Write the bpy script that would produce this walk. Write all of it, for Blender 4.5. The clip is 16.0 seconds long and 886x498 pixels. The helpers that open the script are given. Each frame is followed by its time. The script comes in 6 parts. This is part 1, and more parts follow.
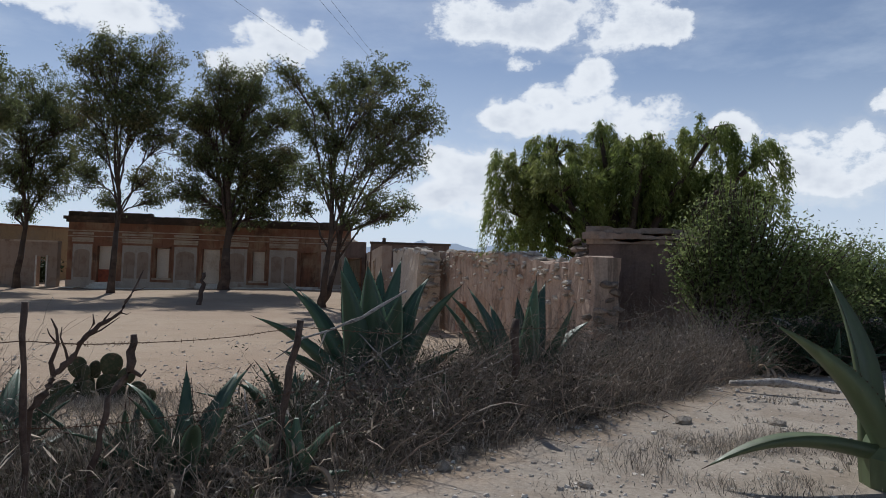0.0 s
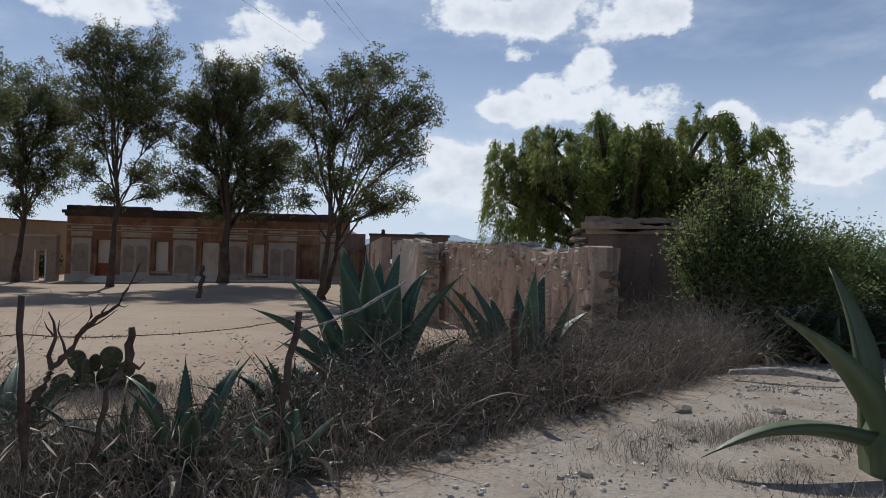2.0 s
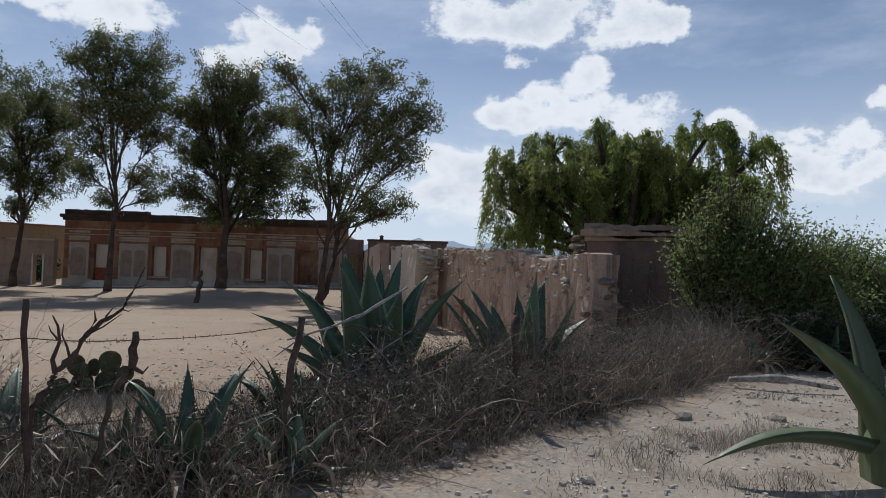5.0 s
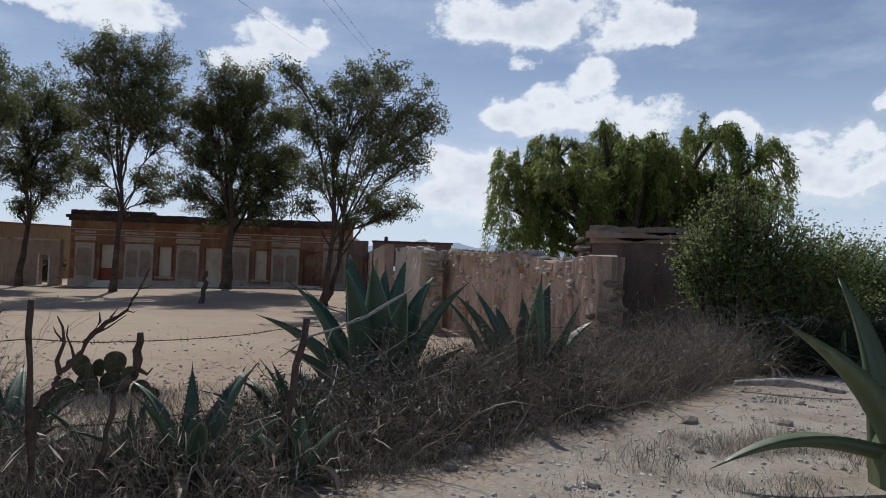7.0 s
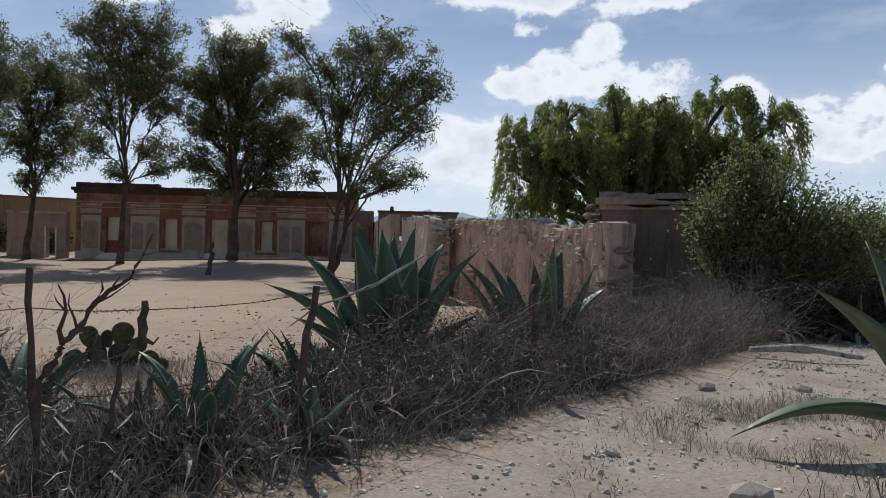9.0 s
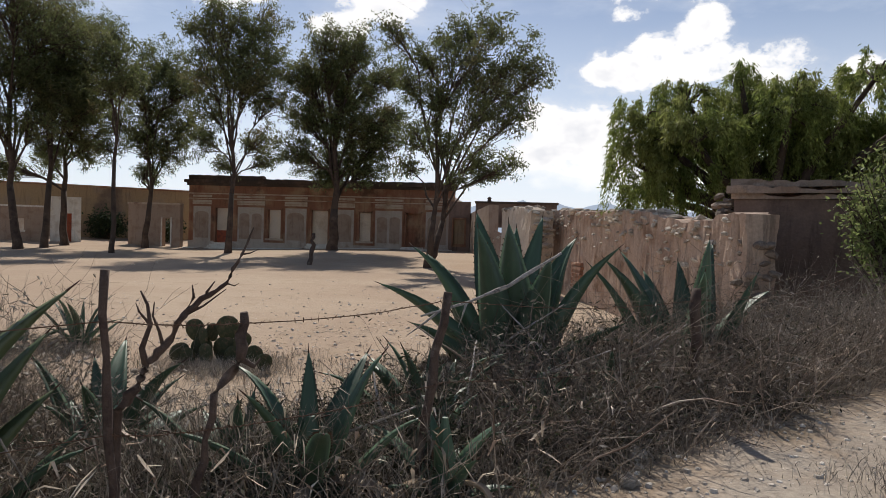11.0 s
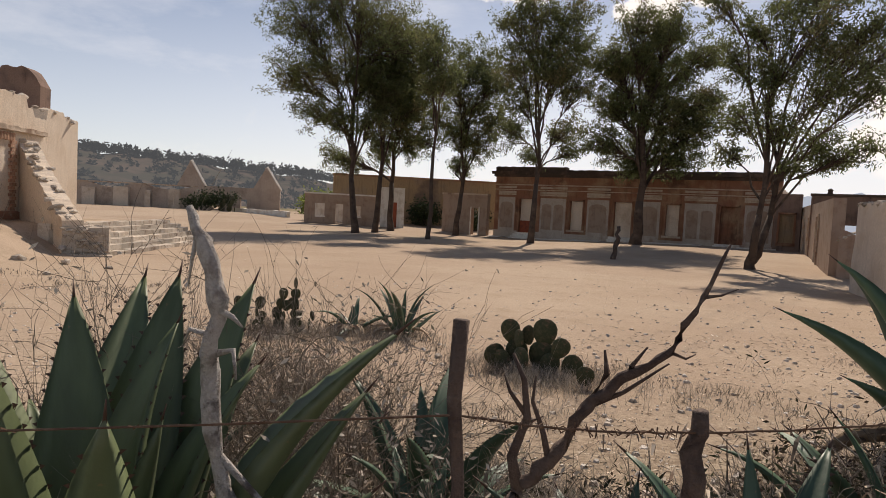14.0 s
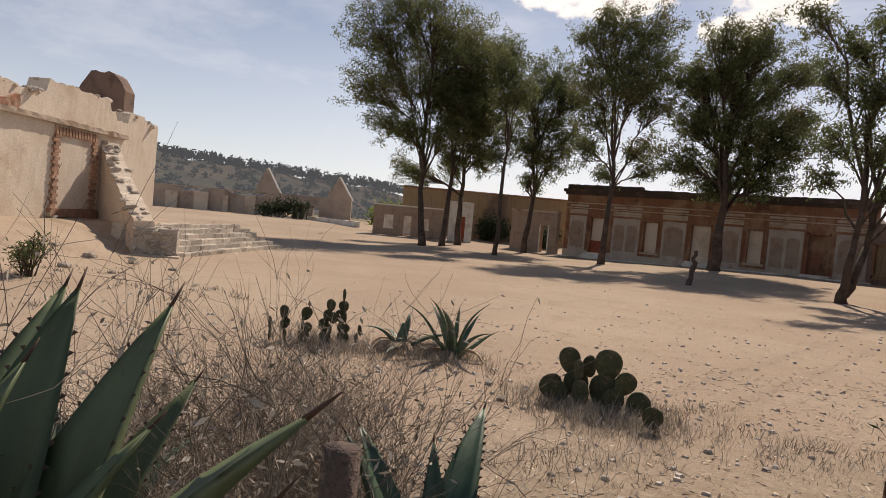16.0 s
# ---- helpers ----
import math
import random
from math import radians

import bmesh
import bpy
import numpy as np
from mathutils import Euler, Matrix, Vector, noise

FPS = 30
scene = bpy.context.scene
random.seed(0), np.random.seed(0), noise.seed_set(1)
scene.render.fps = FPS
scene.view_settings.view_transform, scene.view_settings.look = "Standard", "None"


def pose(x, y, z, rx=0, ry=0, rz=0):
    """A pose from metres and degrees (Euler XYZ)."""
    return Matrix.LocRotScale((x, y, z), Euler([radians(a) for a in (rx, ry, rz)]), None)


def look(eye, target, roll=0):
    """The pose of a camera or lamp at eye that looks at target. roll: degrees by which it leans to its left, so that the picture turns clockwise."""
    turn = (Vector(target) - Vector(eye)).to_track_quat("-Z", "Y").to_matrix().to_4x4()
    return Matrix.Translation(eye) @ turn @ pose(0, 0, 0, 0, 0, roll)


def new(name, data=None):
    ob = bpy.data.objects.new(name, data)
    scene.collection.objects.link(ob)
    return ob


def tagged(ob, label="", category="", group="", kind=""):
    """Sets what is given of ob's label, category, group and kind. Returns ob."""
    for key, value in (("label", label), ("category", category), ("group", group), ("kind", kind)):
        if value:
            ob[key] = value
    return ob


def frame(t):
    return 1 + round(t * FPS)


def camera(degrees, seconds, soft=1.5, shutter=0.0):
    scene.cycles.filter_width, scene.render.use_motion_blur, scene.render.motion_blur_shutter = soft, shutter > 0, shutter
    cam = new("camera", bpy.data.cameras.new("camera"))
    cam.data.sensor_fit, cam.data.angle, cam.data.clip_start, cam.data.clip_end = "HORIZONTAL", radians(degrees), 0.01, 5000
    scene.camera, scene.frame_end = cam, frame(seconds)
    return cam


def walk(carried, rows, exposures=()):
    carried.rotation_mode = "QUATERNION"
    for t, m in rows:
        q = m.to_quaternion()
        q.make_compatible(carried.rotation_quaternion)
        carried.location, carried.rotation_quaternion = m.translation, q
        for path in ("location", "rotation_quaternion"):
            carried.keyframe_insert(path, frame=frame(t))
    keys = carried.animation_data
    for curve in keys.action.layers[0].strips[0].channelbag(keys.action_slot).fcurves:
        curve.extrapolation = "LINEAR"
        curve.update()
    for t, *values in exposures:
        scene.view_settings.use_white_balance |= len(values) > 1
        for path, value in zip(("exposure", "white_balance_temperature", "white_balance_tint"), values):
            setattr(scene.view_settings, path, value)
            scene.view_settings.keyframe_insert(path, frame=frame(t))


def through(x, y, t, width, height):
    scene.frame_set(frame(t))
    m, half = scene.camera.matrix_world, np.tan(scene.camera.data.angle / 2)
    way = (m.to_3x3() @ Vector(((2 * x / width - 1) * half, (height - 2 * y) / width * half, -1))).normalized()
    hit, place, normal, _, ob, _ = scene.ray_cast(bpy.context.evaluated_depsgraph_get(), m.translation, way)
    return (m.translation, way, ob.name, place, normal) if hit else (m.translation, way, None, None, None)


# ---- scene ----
cam = camera(68.0, 16.0, soft=0.9)
PATH = [
    (0, (0.321, -0.619, 1.954), (0.401, 1.378, 2.035), 1.8),
    (0.5, (0.321, -0.589, 1.945), (0.387, 1.409, 2.009), 1.5),
    (1, (0.315, -0.583, 1.949), (0.38, 1.415, 2.013), 1.7),
    (1.5, (0.331, -0.621, 1.954), (0.391, 1.377, 2.025), 1.7),
    (2, (0.325, -0.603, 1.949), (0.408, 1.395, 2.004), 1.4),
    (2.5, (0.317, -0.602, 1.945), (0.381, 1.396, 2.013), 2.2),
    (3, (0.323, -0.604, 1.948), (0.394, 1.394, 2.012), 2.0),
    (3.5, (0.311, -0.601, 1.947), (0.394, 1.397, 1.995), 1.7),
    (4, (0.292, -0.603, 1.946), (0.387, 1.394, 2.003), 1.6),
    (6.5, (0.296, -0.616, 1.948), (0.372, 1.381, 2.028), 1.9),
    (7, (0.289, -0.593, 1.949), (0.364, 1.404, 2.027), 1.9),
    (7.5, (0.276, -0.607, 1.947), (0.338, 1.389, 2.054), 1.5),
    (8, (0.279, -0.583, 1.938), (0.395, 1.412, 1.994), 2.0),
    (8.2, (0.292, -0.572, 1.933), (0.378, 1.425, 1.977), 1.7),
    (10.3, (0.058, 0.079, 1.908), (0.094, 2.076, 1.817), 1.1),
    (10.5, (0.027, 0.184, 1.913), (-0.016, 2.183, 1.885), 0.1),
    (11, (-0.053, 0.335, 1.934), (-0.274, 2.322, 1.885), 1.7),
    (11.5, (-0.214, 0.511, 1.946), (-0.522, 2.486, 1.889), 1.3),
    (12, (-0.304, 0.698, 1.947), (-0.738, 2.65, 1.912), 0.9),
    (12.5, (-0.417, 0.879, 1.965), (-0.999, 2.791, 1.885), 2.4),
    (13, (-0.627, 1.039, 1.968), (-1.267, 2.933, 1.895), 0.6),
    (13.5, (-0.76, 1.196, 1.953), (-1.586, 3.015, 1.857), 1.6),
    (14, (-0.828, 1.364, 1.965), (-1.876, 3.064, 1.853), 3.0),
    (14.5, (-0.95, 1.531, 1.946), (-1.911, 3.284, 1.87), 2.5),
    (15, (-1.011, 1.68, 1.959), (-2.096, 3.357, 1.865), 2.3),
    (15.5, (-0.992, 1.877, 1.961), (-2.187, 3.477, 1.866), 5.0),
    (16, (-1.056, 2.015, 1.949), (-2.279, 3.595, 1.868), 5.3),
]
walk(cam, [(t, look(eye, aim, roll)) for t, eye, aim, roll in PATH],
     exposures=[(0, -0.65, 5950, 9), (8.2, -0.65, 5950, 9), (10.3, -0.28, 6350, 10), (11, -0.26, 6600, 11), (12.5, -0.22, 7350, 16), (16, -0.24, 7350, 16)])

# ---- light ----
SUN_EL, SUN_AZ = 46.0, -14.0          # degrees; azimuth from +y towards +x


def direction(az, el):
    a, e = radians(az), radians(el)
    return Vector((math.sin(a) * math.cos(e), math.cos(a) * math.cos(e), math.sin(e)))


sun_data = bpy.data.lights.new("sun", "SUN")
sun_data.energy, sun_data.angle, sun_data.color = 5.0, radians(0.53), (1.0, 0.95, 0.87)
sun = new("sun", sun_data)
sun.matrix_world = look(direction(SUN_AZ, SUN_EL) * 100, (0, 0, 0))


class Nodes:
    """Short hand for building node trees."""

    def __init__(self, tree):
        self.tree = tree
        tree.nodes.clear()

    def add(self, kind, operation="", use_clamp=False, data_type="", interpolation_type=""):
        node = self.tree.nodes.new(kind)
        if operation:
            node.operation = operation
        if use_clamp:
            node.use_clamp = True
        if data_type:
            node.data_type = data_type
        if interpolation_type:
            node.interpolation_type = interpolation_type
        return node

    def link(self, a, b):
        self.tree.links.new(a, b)

    def feed(self, socket, value):
        if isinstance(value, bpy.types.NodeSocket):
            self.tree.links.new(value, socket)
        else:
            socket.default_value = value

    def math(self, op, a, b=0.0, c=0.0, clamp=False):
        node = self.add("ShaderNodeMath", operation=op, use_clamp=clamp)
        for k, v in enumerate((a, b, c)):
            self.feed(node.inputs[k], v)
        return node.outputs[0]

    def vec(self, op, a, b=(0, 0, 0)):
        node = self.add("ShaderNodeVectorMath", operation=op)
        self.feed(node.inputs[0], a)
        self.feed(node.inputs[1], b)
        return node.outputs["Value"] if op in ("DOT_PRODUCT", "LENGTH", "DISTANCE") else node.outputs[0]

    def noise(self, vector, scale, detail=4.0, rough=0.55):
        node = self.add("ShaderNodeTexNoise")
        self.feed(node.inputs["Vector"], vector)
        node.inputs["Scale"].default_value, node.inputs["Detail"].default_value = scale, detail
        node.inputs["Roughness"].default_value = rough
        return node.outputs["Fac"]

    def span(self, value, lo, hi, a=0.0, b=1.0, smooth=True):
        node = self.add("ShaderNodeMapRange", interpolation_type="SMOOTHSTEP" if smooth else "LINEAR")
        self.feed(node.inputs["Value"], value)
        for k, v in zip(("From Min", "From Max", "To Min", "To Max"), (lo, hi, a, b)):
            self.feed(node.inputs[k], v)
        return node.outputs["Result"]

    def mix(self, fac, a, b):
        node = self.add("ShaderNodeMix", data_type="RGBA")
        self.feed(node.inputs[0], fac)
        for k, v in ((6, a), (7, b)):
            self.feed(node.inputs[k], v if isinstance(v, bpy.types.NodeSocket) else (*v[:3], 1.0))
        return node.outputs[2]


# sky with fair-weather cumulus: azimuth, elevation, width, height in degrees
CLOUDS = [(5.0, 21.4, 4.4, 2.2), (10.4, 21.2, 5.4, 2.6), (16.2, 21.6, 4.9, 2.7), (19.9, 20.5, 2.5, 1.9), (9.0, 18.1, 2.0, 0.8), (12.5, 15.7, 3.5, 1.6), (15.1, 16.8, 1.9, 1.6),
          (7.7, 13.4, 3.7, 1.7), (14.5, 13.9, 5.4, 2.0), (19.6, 13.3, 4.4, 1.9), (3.9, 9.3, 5.4, 2.2), (25.7, 12.3, 2.2, 1.5), (32.1, 9.3, 6.4, 3.0), (35.3, 10.8, 2.0, 1.5),
          (-13.1, 18.7, 3.7, 2.1), (-15.3, 16.9, 3.0, 1.5)]
CLOUDS += [(-9.3, 19.8, 1.8, 1.5), (-25.6, 19.2, 5.4, 1.6), (-30.8, 19.4, 4.4, 1.3), (36.4, 13.3, 1.2, 1.0), (12.7, 7.0, 14.8, 2.6), (24.1, 8.3, 5.9, 2.5)]
world = bpy.data.worlds.new("sky")
scene.world = world
world.use_nodes = True
N = Nodes(world.node_tree)
sky = N.add("ShaderNodeTexSky")
sky.sky_type, sky.sun_disc, sky.altitude = "NISHITA", False, 1900.0
sky.sun_elevation, sky.sun_rotation = radians(SUN_EL), radians(SUN_AZ)
sky.air_density, sky.dust_density, sky.ozone_density = 1.0, 1.6, 1.0
way = N.add("ShaderNodeTexCoord").outputs["Generated"]
puff = N.noise(N.vec("MULTIPLY", way, (1, 1, 1.4)), 13.0, 9.0, 0.62)
wisp = N.noise(N.vec("MULTIPLY", way, (1, 1, 3.0)), 4.0, 6.0, 0.6)
total = None
for az, el, wide, high in CLOUDS:
    c = direction(az, el)
    right = Vector((math.cos(radians(az)), -math.sin(radians(az)), 0))
    up = right.cross(c) * -1 if right.cross(c).z < 0 else right.cross(c)
    a = N.math("DIVIDE", N.vec("DOT_PRODUCT", way, right), math.sin(radians(wide)))
    b = N.math("DIVIDE", N.vec("DOT_PRODUCT", N.vec("SUBTRACT", way, c), up), math.sin(radians(high)))
    front = N.span(N.vec("DOT_PRODUCT", way, c), 0.5, 0.8)
    far = N.math("ADD", N.math("MULTIPLY", a, a), N.math("MULTIPLY", b, b))
    lump = N.math("MULTIPLY", N.math("SUBTRACT", 1.0, N.math("MULTIPLY", far, 0.5), clamp=True), front)
    total = lump if total is None else N.math("MAXIMUM", total, lump)
dens = N.math("ADD", total, N.math("MULTIPLY", N.math("SUBTRACT", puff, 0.5), 2.3))
cover = N.span(dens, 0.42, 0.84)
rise = N.vec("DOT_PRODUCT", way, (0, 0, 1))
thin = N.math("MULTIPLY", N.span(wisp, 0.36, 0.74, 0.12, 0.46), N.span(rise, 0.40, 0.6, 1.0, 0.0))
sunward = N.span(N.vec("DOT_PRODUCT", way, direction(20, 0)), 0.0, 0.9, 0.5, 1.0)
low = N.math("MULTIPLY", N.span(rise, 0.0, 0.42, 0.84, 0.0), sunward)
cover = N.math("MAXIMUM", cover, N.math("MAXIMUM", thin, low))
belly = N.span(N.math("ADD", dens, N.math("MULTIPLY", N.math("SUBTRACT", wisp, 0.5), 1.5)), 0.75, 1.5)
white = N.mix(belly, (12.0, 12.0, 12.0), (8.8, 9.1, 9.7))
white = N.mix(N.span(dens, 0.2, 0.75), (9.6, 10.3, 11.3), white)
both = N.mix(cover, sky.outputs[0], white)
back = N.add("ShaderNodeBackground")
N.link(both, back.inputs["Color"])
back.inputs["Strength"].default_value = 0.108
N.link(back.outputs[0], N.add("ShaderNodeOutputWorld").inputs["Surface"])

# ---- materials ----


def material(name, colour, second=None, third=None, scale=3.0, fine=40.0, rough=0.9, bump=0.3, through=0.0, island=0.0, obj=0.0,
             streak=0.0, metal=0.0, blotch=(0.45, 0.65)):
    """Two-scale earthy surface: large blotches between two colours, fine grain, stains and relief."""
    mat = bpy.data.materials.new(name)
    mat.use_nodes = True
    n = Nodes(mat.node_tree)
    at = n.add("ShaderNodeTexCoord").outputs["Object"]
    big = n.noise(at, scale, 5.0, 0.6)
    grain = n.noise(at, fine, 4.0, 0.65)
    tint = n.mix(n.span(big, *blotch), colour, second or [c * 0.8 for c in colour])
    if third:
        tint = n.mix(n.span(n.noise(n.vec("ADD", at, (7.1, 3.3, 1.7)), scale * 0.6, 6.0, 0.65), 0.55, 0.68), tint, third)
    if streak:
        run = n.noise(n.vec("MULTIPLY", at, (1.0, 1.0, 0.12)), 5.0, 5.0, 0.65)
        tint = n.mix(n.math("MULTIPLY", n.span(run, 0.5, 0.72), streak), tint, [c * 0.35 for c in colour])
    value = n.span(grain, 0.25, 0.75, 0.78, 1.18, False)
    if island:
        value = n.math("MULTIPLY", value, n.span(n.add("ShaderNodeNewGeometry").outputs["Random Per Island"], 0, 1, 1 - island, 1 + island, False))
    if obj:
        value = n.math("MULTIPLY", value, n.span(n.add("ShaderNodeObjectInfo").outputs["Random"], 0, 1, 1 - obj, 1 + obj, False))
    tint = n.vec("MULTIPLY", tint, (1, 1, 1))
    mul = n.add("ShaderNodeVectorMath", operation="SCALE")
    n.link(tint, mul.inputs[0])
    n.feed(mul.inputs["Scale"], value)
    tint = mul.outputs[0]
    b = n.add("ShaderNodeBsdfPrincipled")
    n.link(tint, b.inputs["Base Color"])
    b.inputs["Roughness"].default_value, b.inputs["Metallic"].default_value = rough, metal
    b.inputs["Specular IOR Level"].default_value = 0.3
    if bump:
        node = n.add("ShaderNodeBump")
        node.inputs["Strength"].default_value, node.inputs["Distance"].default_value = bump, 0.02
        n.feed(node.inputs["Height"], n.math("ADD", big, n.math("MULTIPLY", grain, 0.5)))
        n.link(node.outputs[0], b.inputs["Normal"])
    last = b.outputs[0]
    if through:
        glow = n.add("ShaderNodeBsdfTranslucent")
        n.link(tint, glow.inputs["Color"])
        mixed = n.add("ShaderNodeMixShader")
        mixed.inputs[0].default_value = through
        n.link(last, mixed.inputs[1])
        n.link(glow.outputs[0], mixed.inputs[2])
        last = mixed.outputs[0]
    n.link(last, n.add("ShaderNodeOutputMaterial").inputs["Surface"])
    return mat


def agave_material(name, colour, dry):
    """Waxy leaf with a grey bloom, pale imprints and brown scars."""
    mat = bpy.data.materials.new(name)
    mat.use_nodes = True
    n = Nodes(mat.node_tree)
    at = n.add("ShaderNodeTexCoord").outputs["Object"]
    bloom = n.noise(n.vec("MULTIPLY", at, (6, 6, 1.2)), 2.0, 4.0)
    scar = n.noise(at, 38.0, 3.0, 0.7)
    tint = n.mix(n.span(bloom, 0.35, 0.7), colour, [c * 1.35 + 0.012 for c in colour])
    tint = n.mix(n.span(scar, 0.66, 0.76, 0, 0.75), tint, dry)
    mul = n.add("ShaderNodeVectorMath", operation="SCALE")
    n.link(tint, mul.inputs[0])
    n.feed(mul.inputs["Scale"], n.span(n.add("ShaderNodeObjectInfo").outputs["Random"], 0, 1, 0.75, 1.25, False))
    b = n.add("ShaderNodeBsdfPrincipled")
    n.link(mul.outputs[0], b.inputs["Base Color"])
    n.feed(b.inputs["Roughness"], n.span(bloom, 0.3, 0.7, 0.42, 0.62))
    node = n.add("ShaderNodeBump")
    node.inputs["Strength"].default_value, node.inputs["Distance"].default_value = 0.25, 0.01
    n.feed(node.inputs["Height"], n.math("ADD", bloom, n.math("MULTIPLY", scar, 0.4)))
    n.link(node.outputs[0], b.inputs["Normal"])
    n.link(b.outputs[0], n.add("ShaderNodeOutputMaterial").inputs["Surface"])
    return mat


def painted_haze(name, colour, second, scale, glow):
    """Far land with haze painted in: a pale blue emission added to its own colour."""
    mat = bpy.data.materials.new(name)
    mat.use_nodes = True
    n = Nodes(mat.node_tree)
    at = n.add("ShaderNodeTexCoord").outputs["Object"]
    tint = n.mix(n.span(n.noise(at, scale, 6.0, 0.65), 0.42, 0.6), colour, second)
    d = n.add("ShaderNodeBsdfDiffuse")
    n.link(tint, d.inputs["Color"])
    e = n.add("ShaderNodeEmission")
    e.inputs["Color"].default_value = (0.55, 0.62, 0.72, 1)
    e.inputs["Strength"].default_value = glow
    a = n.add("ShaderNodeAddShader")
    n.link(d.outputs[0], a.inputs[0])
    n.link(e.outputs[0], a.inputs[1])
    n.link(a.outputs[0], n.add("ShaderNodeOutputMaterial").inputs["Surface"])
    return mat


M_PLASTER = material("facade_plaster", (0.47, 0.40, 0.335), (0.40, 0.325, 0.265), (0.33, 0.235, 0.18), 0.8, 22, 0.92, 0.4, streak=0.25)
M_BAND = material("faded_moulding", (0.50, 0.40, 0.31), (0.36, 0.25, 0.18), (0.22, 0.14, 0.10), 1.2, 30, 0.92, 0.4, streak=0.25)
M_REDBAND = material("rust_red_plaster", (0.27, 0.125, 0.075), (0.36, 0.225, 0.14), (0.15, 0.08, 0.055), 0.7, 25, 0.95, 0.5, streak=0.5)
M_CORNICE = material("blackened_cornice", (0.085, 0.062, 0.05), (0.15, 0.10, 0.075), (0.05, 0.04, 0.035), 0.9, 25, 0.95, 0.6, streak=0.4)
M_NICHE = material("niche_plaster", (0.36, 0.265, 0.205), (0.30, 0.205, 0.15), None, 1.6, 30, 0.92, 0.3, streak=0.3)
M_FARWALL = material("far_grey_plaster", (0.46, 0.37, 0.30), (0.38, 0.30, 0.245), (0.28, 0.21, 0.165), 0.5, 10, 0.95, 0.4, streak=0.25)
M_CREAM = material("cream_plaster", (0.62, 0.52, 0.42), (0.54, 0.43, 0.33), (0.42, 0.31, 0.22), 0.7, 20, 0.92, 0.4, streak=0.15)
M_LIME = material("bright_cream_plaster", (0.72, 0.61, 0.49), (0.66, 0.54, 0.42), (0.56, 0.43, 0.32), 0.5, 16, 0.92, 0.12, streak=0.08)
M_PINK = material("eroded_pink_plaster", (0.50, 0.37, 0.285), (0.40, 0.275, 0.205), (0.25, 0.16, 0.11), 1.4, 18, 0.95, 1.0, streak=0.85)
# worn plaster with the shade of wing and corner block in its colour
M_DARKWALL = material("weathered_shaded_plaster", (0.24, 0.16, 0.125), (0.16, 0.11, 0.09), (0.1, 0.075, 0.065), 0.9, 20, 0.95, 0.6, streak=0.7)
M_YELLOW = material("ochre_plaster", (0.34, 0.235, 0.135), (0.29, 0.215, 0.155), (0.18, 0.125, 0.09), 0.35, 12, 0.95, 0.5, streak=0.5)
M_STONE = material("limestone_rubble", (0.50, 0.44, 0.37), (0.42, 0.35, 0.28), (0.3, 0.23, 0.18), 5.0, 50, 0.95, 0.8, obj=0.3)
# weathered stone, darkened to carry the shade at the broken wall end
M_DARKSTONE = material("weathered_stone_shaded", (0.24, 0.19, 0.155), (0.17, 0.13, 0.105), (0.33, 0.27, 0.22), 5.0, 50, 0.95, 0.8, obj=0.4)
M_ROCKS = material("pale_stones", (0.62, 0.56, 0.49), (0.48, 0.41, 0.34), None, 6.0, 60, 0.95, 0.6, island=0.35)
M_BRICK = material("old_brick", (0.38, 0.19, 0.12), (0.44, 0.29, 0.2), (0.5, 0.42, 0.34), 4.0, 60, 0.95, 0.6, obj=0.3)
M_DOOR = material("rust_red_door", (0.34, 0.085, 0.04), (0.24, 0.06, 0.035), None, 4, 30, 0.7, 0.3)
M_WHITE = material("limewash", (0.7, 0.66, 0.6), (0.55, 0.48, 0.4), None, 1.5, 25, 0.92, 0.3, streak=0.3)
M_BARK = material("grey_brown_bark", (0.085, 0.06, 0.046), (0.055, 0.038, 0.03), (0.13, 0.095, 0.072), 3.0, 25, 0.95, 0.8)
M_WOOD = material("weathered_wood", (0.115, 0.08, 0.064), (0.07, 0.046, 0.038), (0.2, 0.16, 0.135), 8.0, 70, 0.9, 0.9)
M_SNAG = material("silver_grey_deadwood", (0.46, 0.42, 0.385), (0.27, 0.235, 0.21), (0.12, 0.095, 0.08), 22.0, 120, 0.9, 1.0)
M_TWIG = material("dry_twigs", (0.20, 0.16, 0.125), (0.32, 0.26, 0.205), None, 3.0, 30, 0.95, 0.0, island=0.45)
M_BRUSH = material("dark_brush_stems", (0.13, 0.105, 0.088), (0.22, 0.18, 0.15), None, 3.0, 30, 0.95, 0.0, island=0.5)
M_BRUSHLEAF = material("dark_brush_leaves", (0.05, 0.055, 0.03), (0.10, 0.066, 0.046), (0.34, 0.29, 0.23), 1.6, 20, 0.8, 0.0, through=0.2, island=0.6)
M_GRASS = material("dry_grass", (0.40, 0.35, 0.29), (0.20, 0.17, 0.14), (0.12, 0.105, 0.06), 1.2, 20, 0.95, 0.0, through=0.15, island=0.65)
M_LITTER = material("dead_leaf_litter", (0.52, 0.43, 0.33), (0.2, 0.13, 0.09), (0.62, 0.56, 0.47), 2.5, 30, 0.9, 0.0, through=0.15, island=0.7)
M_STICK = material("bleached_sticks", (0.24, 0.18, 0.14), (0.5, 0.44, 0.38), (0.09, 0.06, 0.045), 1.5, 50, 0.9, 0.0, island=0.65)
M_WEED = material("green_weed", (0.10, 0.13, 0.045), (0.17, 0.17, 0.07), None, 2.0, 20, 0.9, 0.0, through=0.25, island=0.4)
M_EUC = material("eucalyptus_leaves", (0.135, 0.155, 0.064), (0.175, 0.18, 0.076), (0.215, 0.175, 0.087), 0.35, 9, 0.5, 0.0, through=0.55, island=0.4)
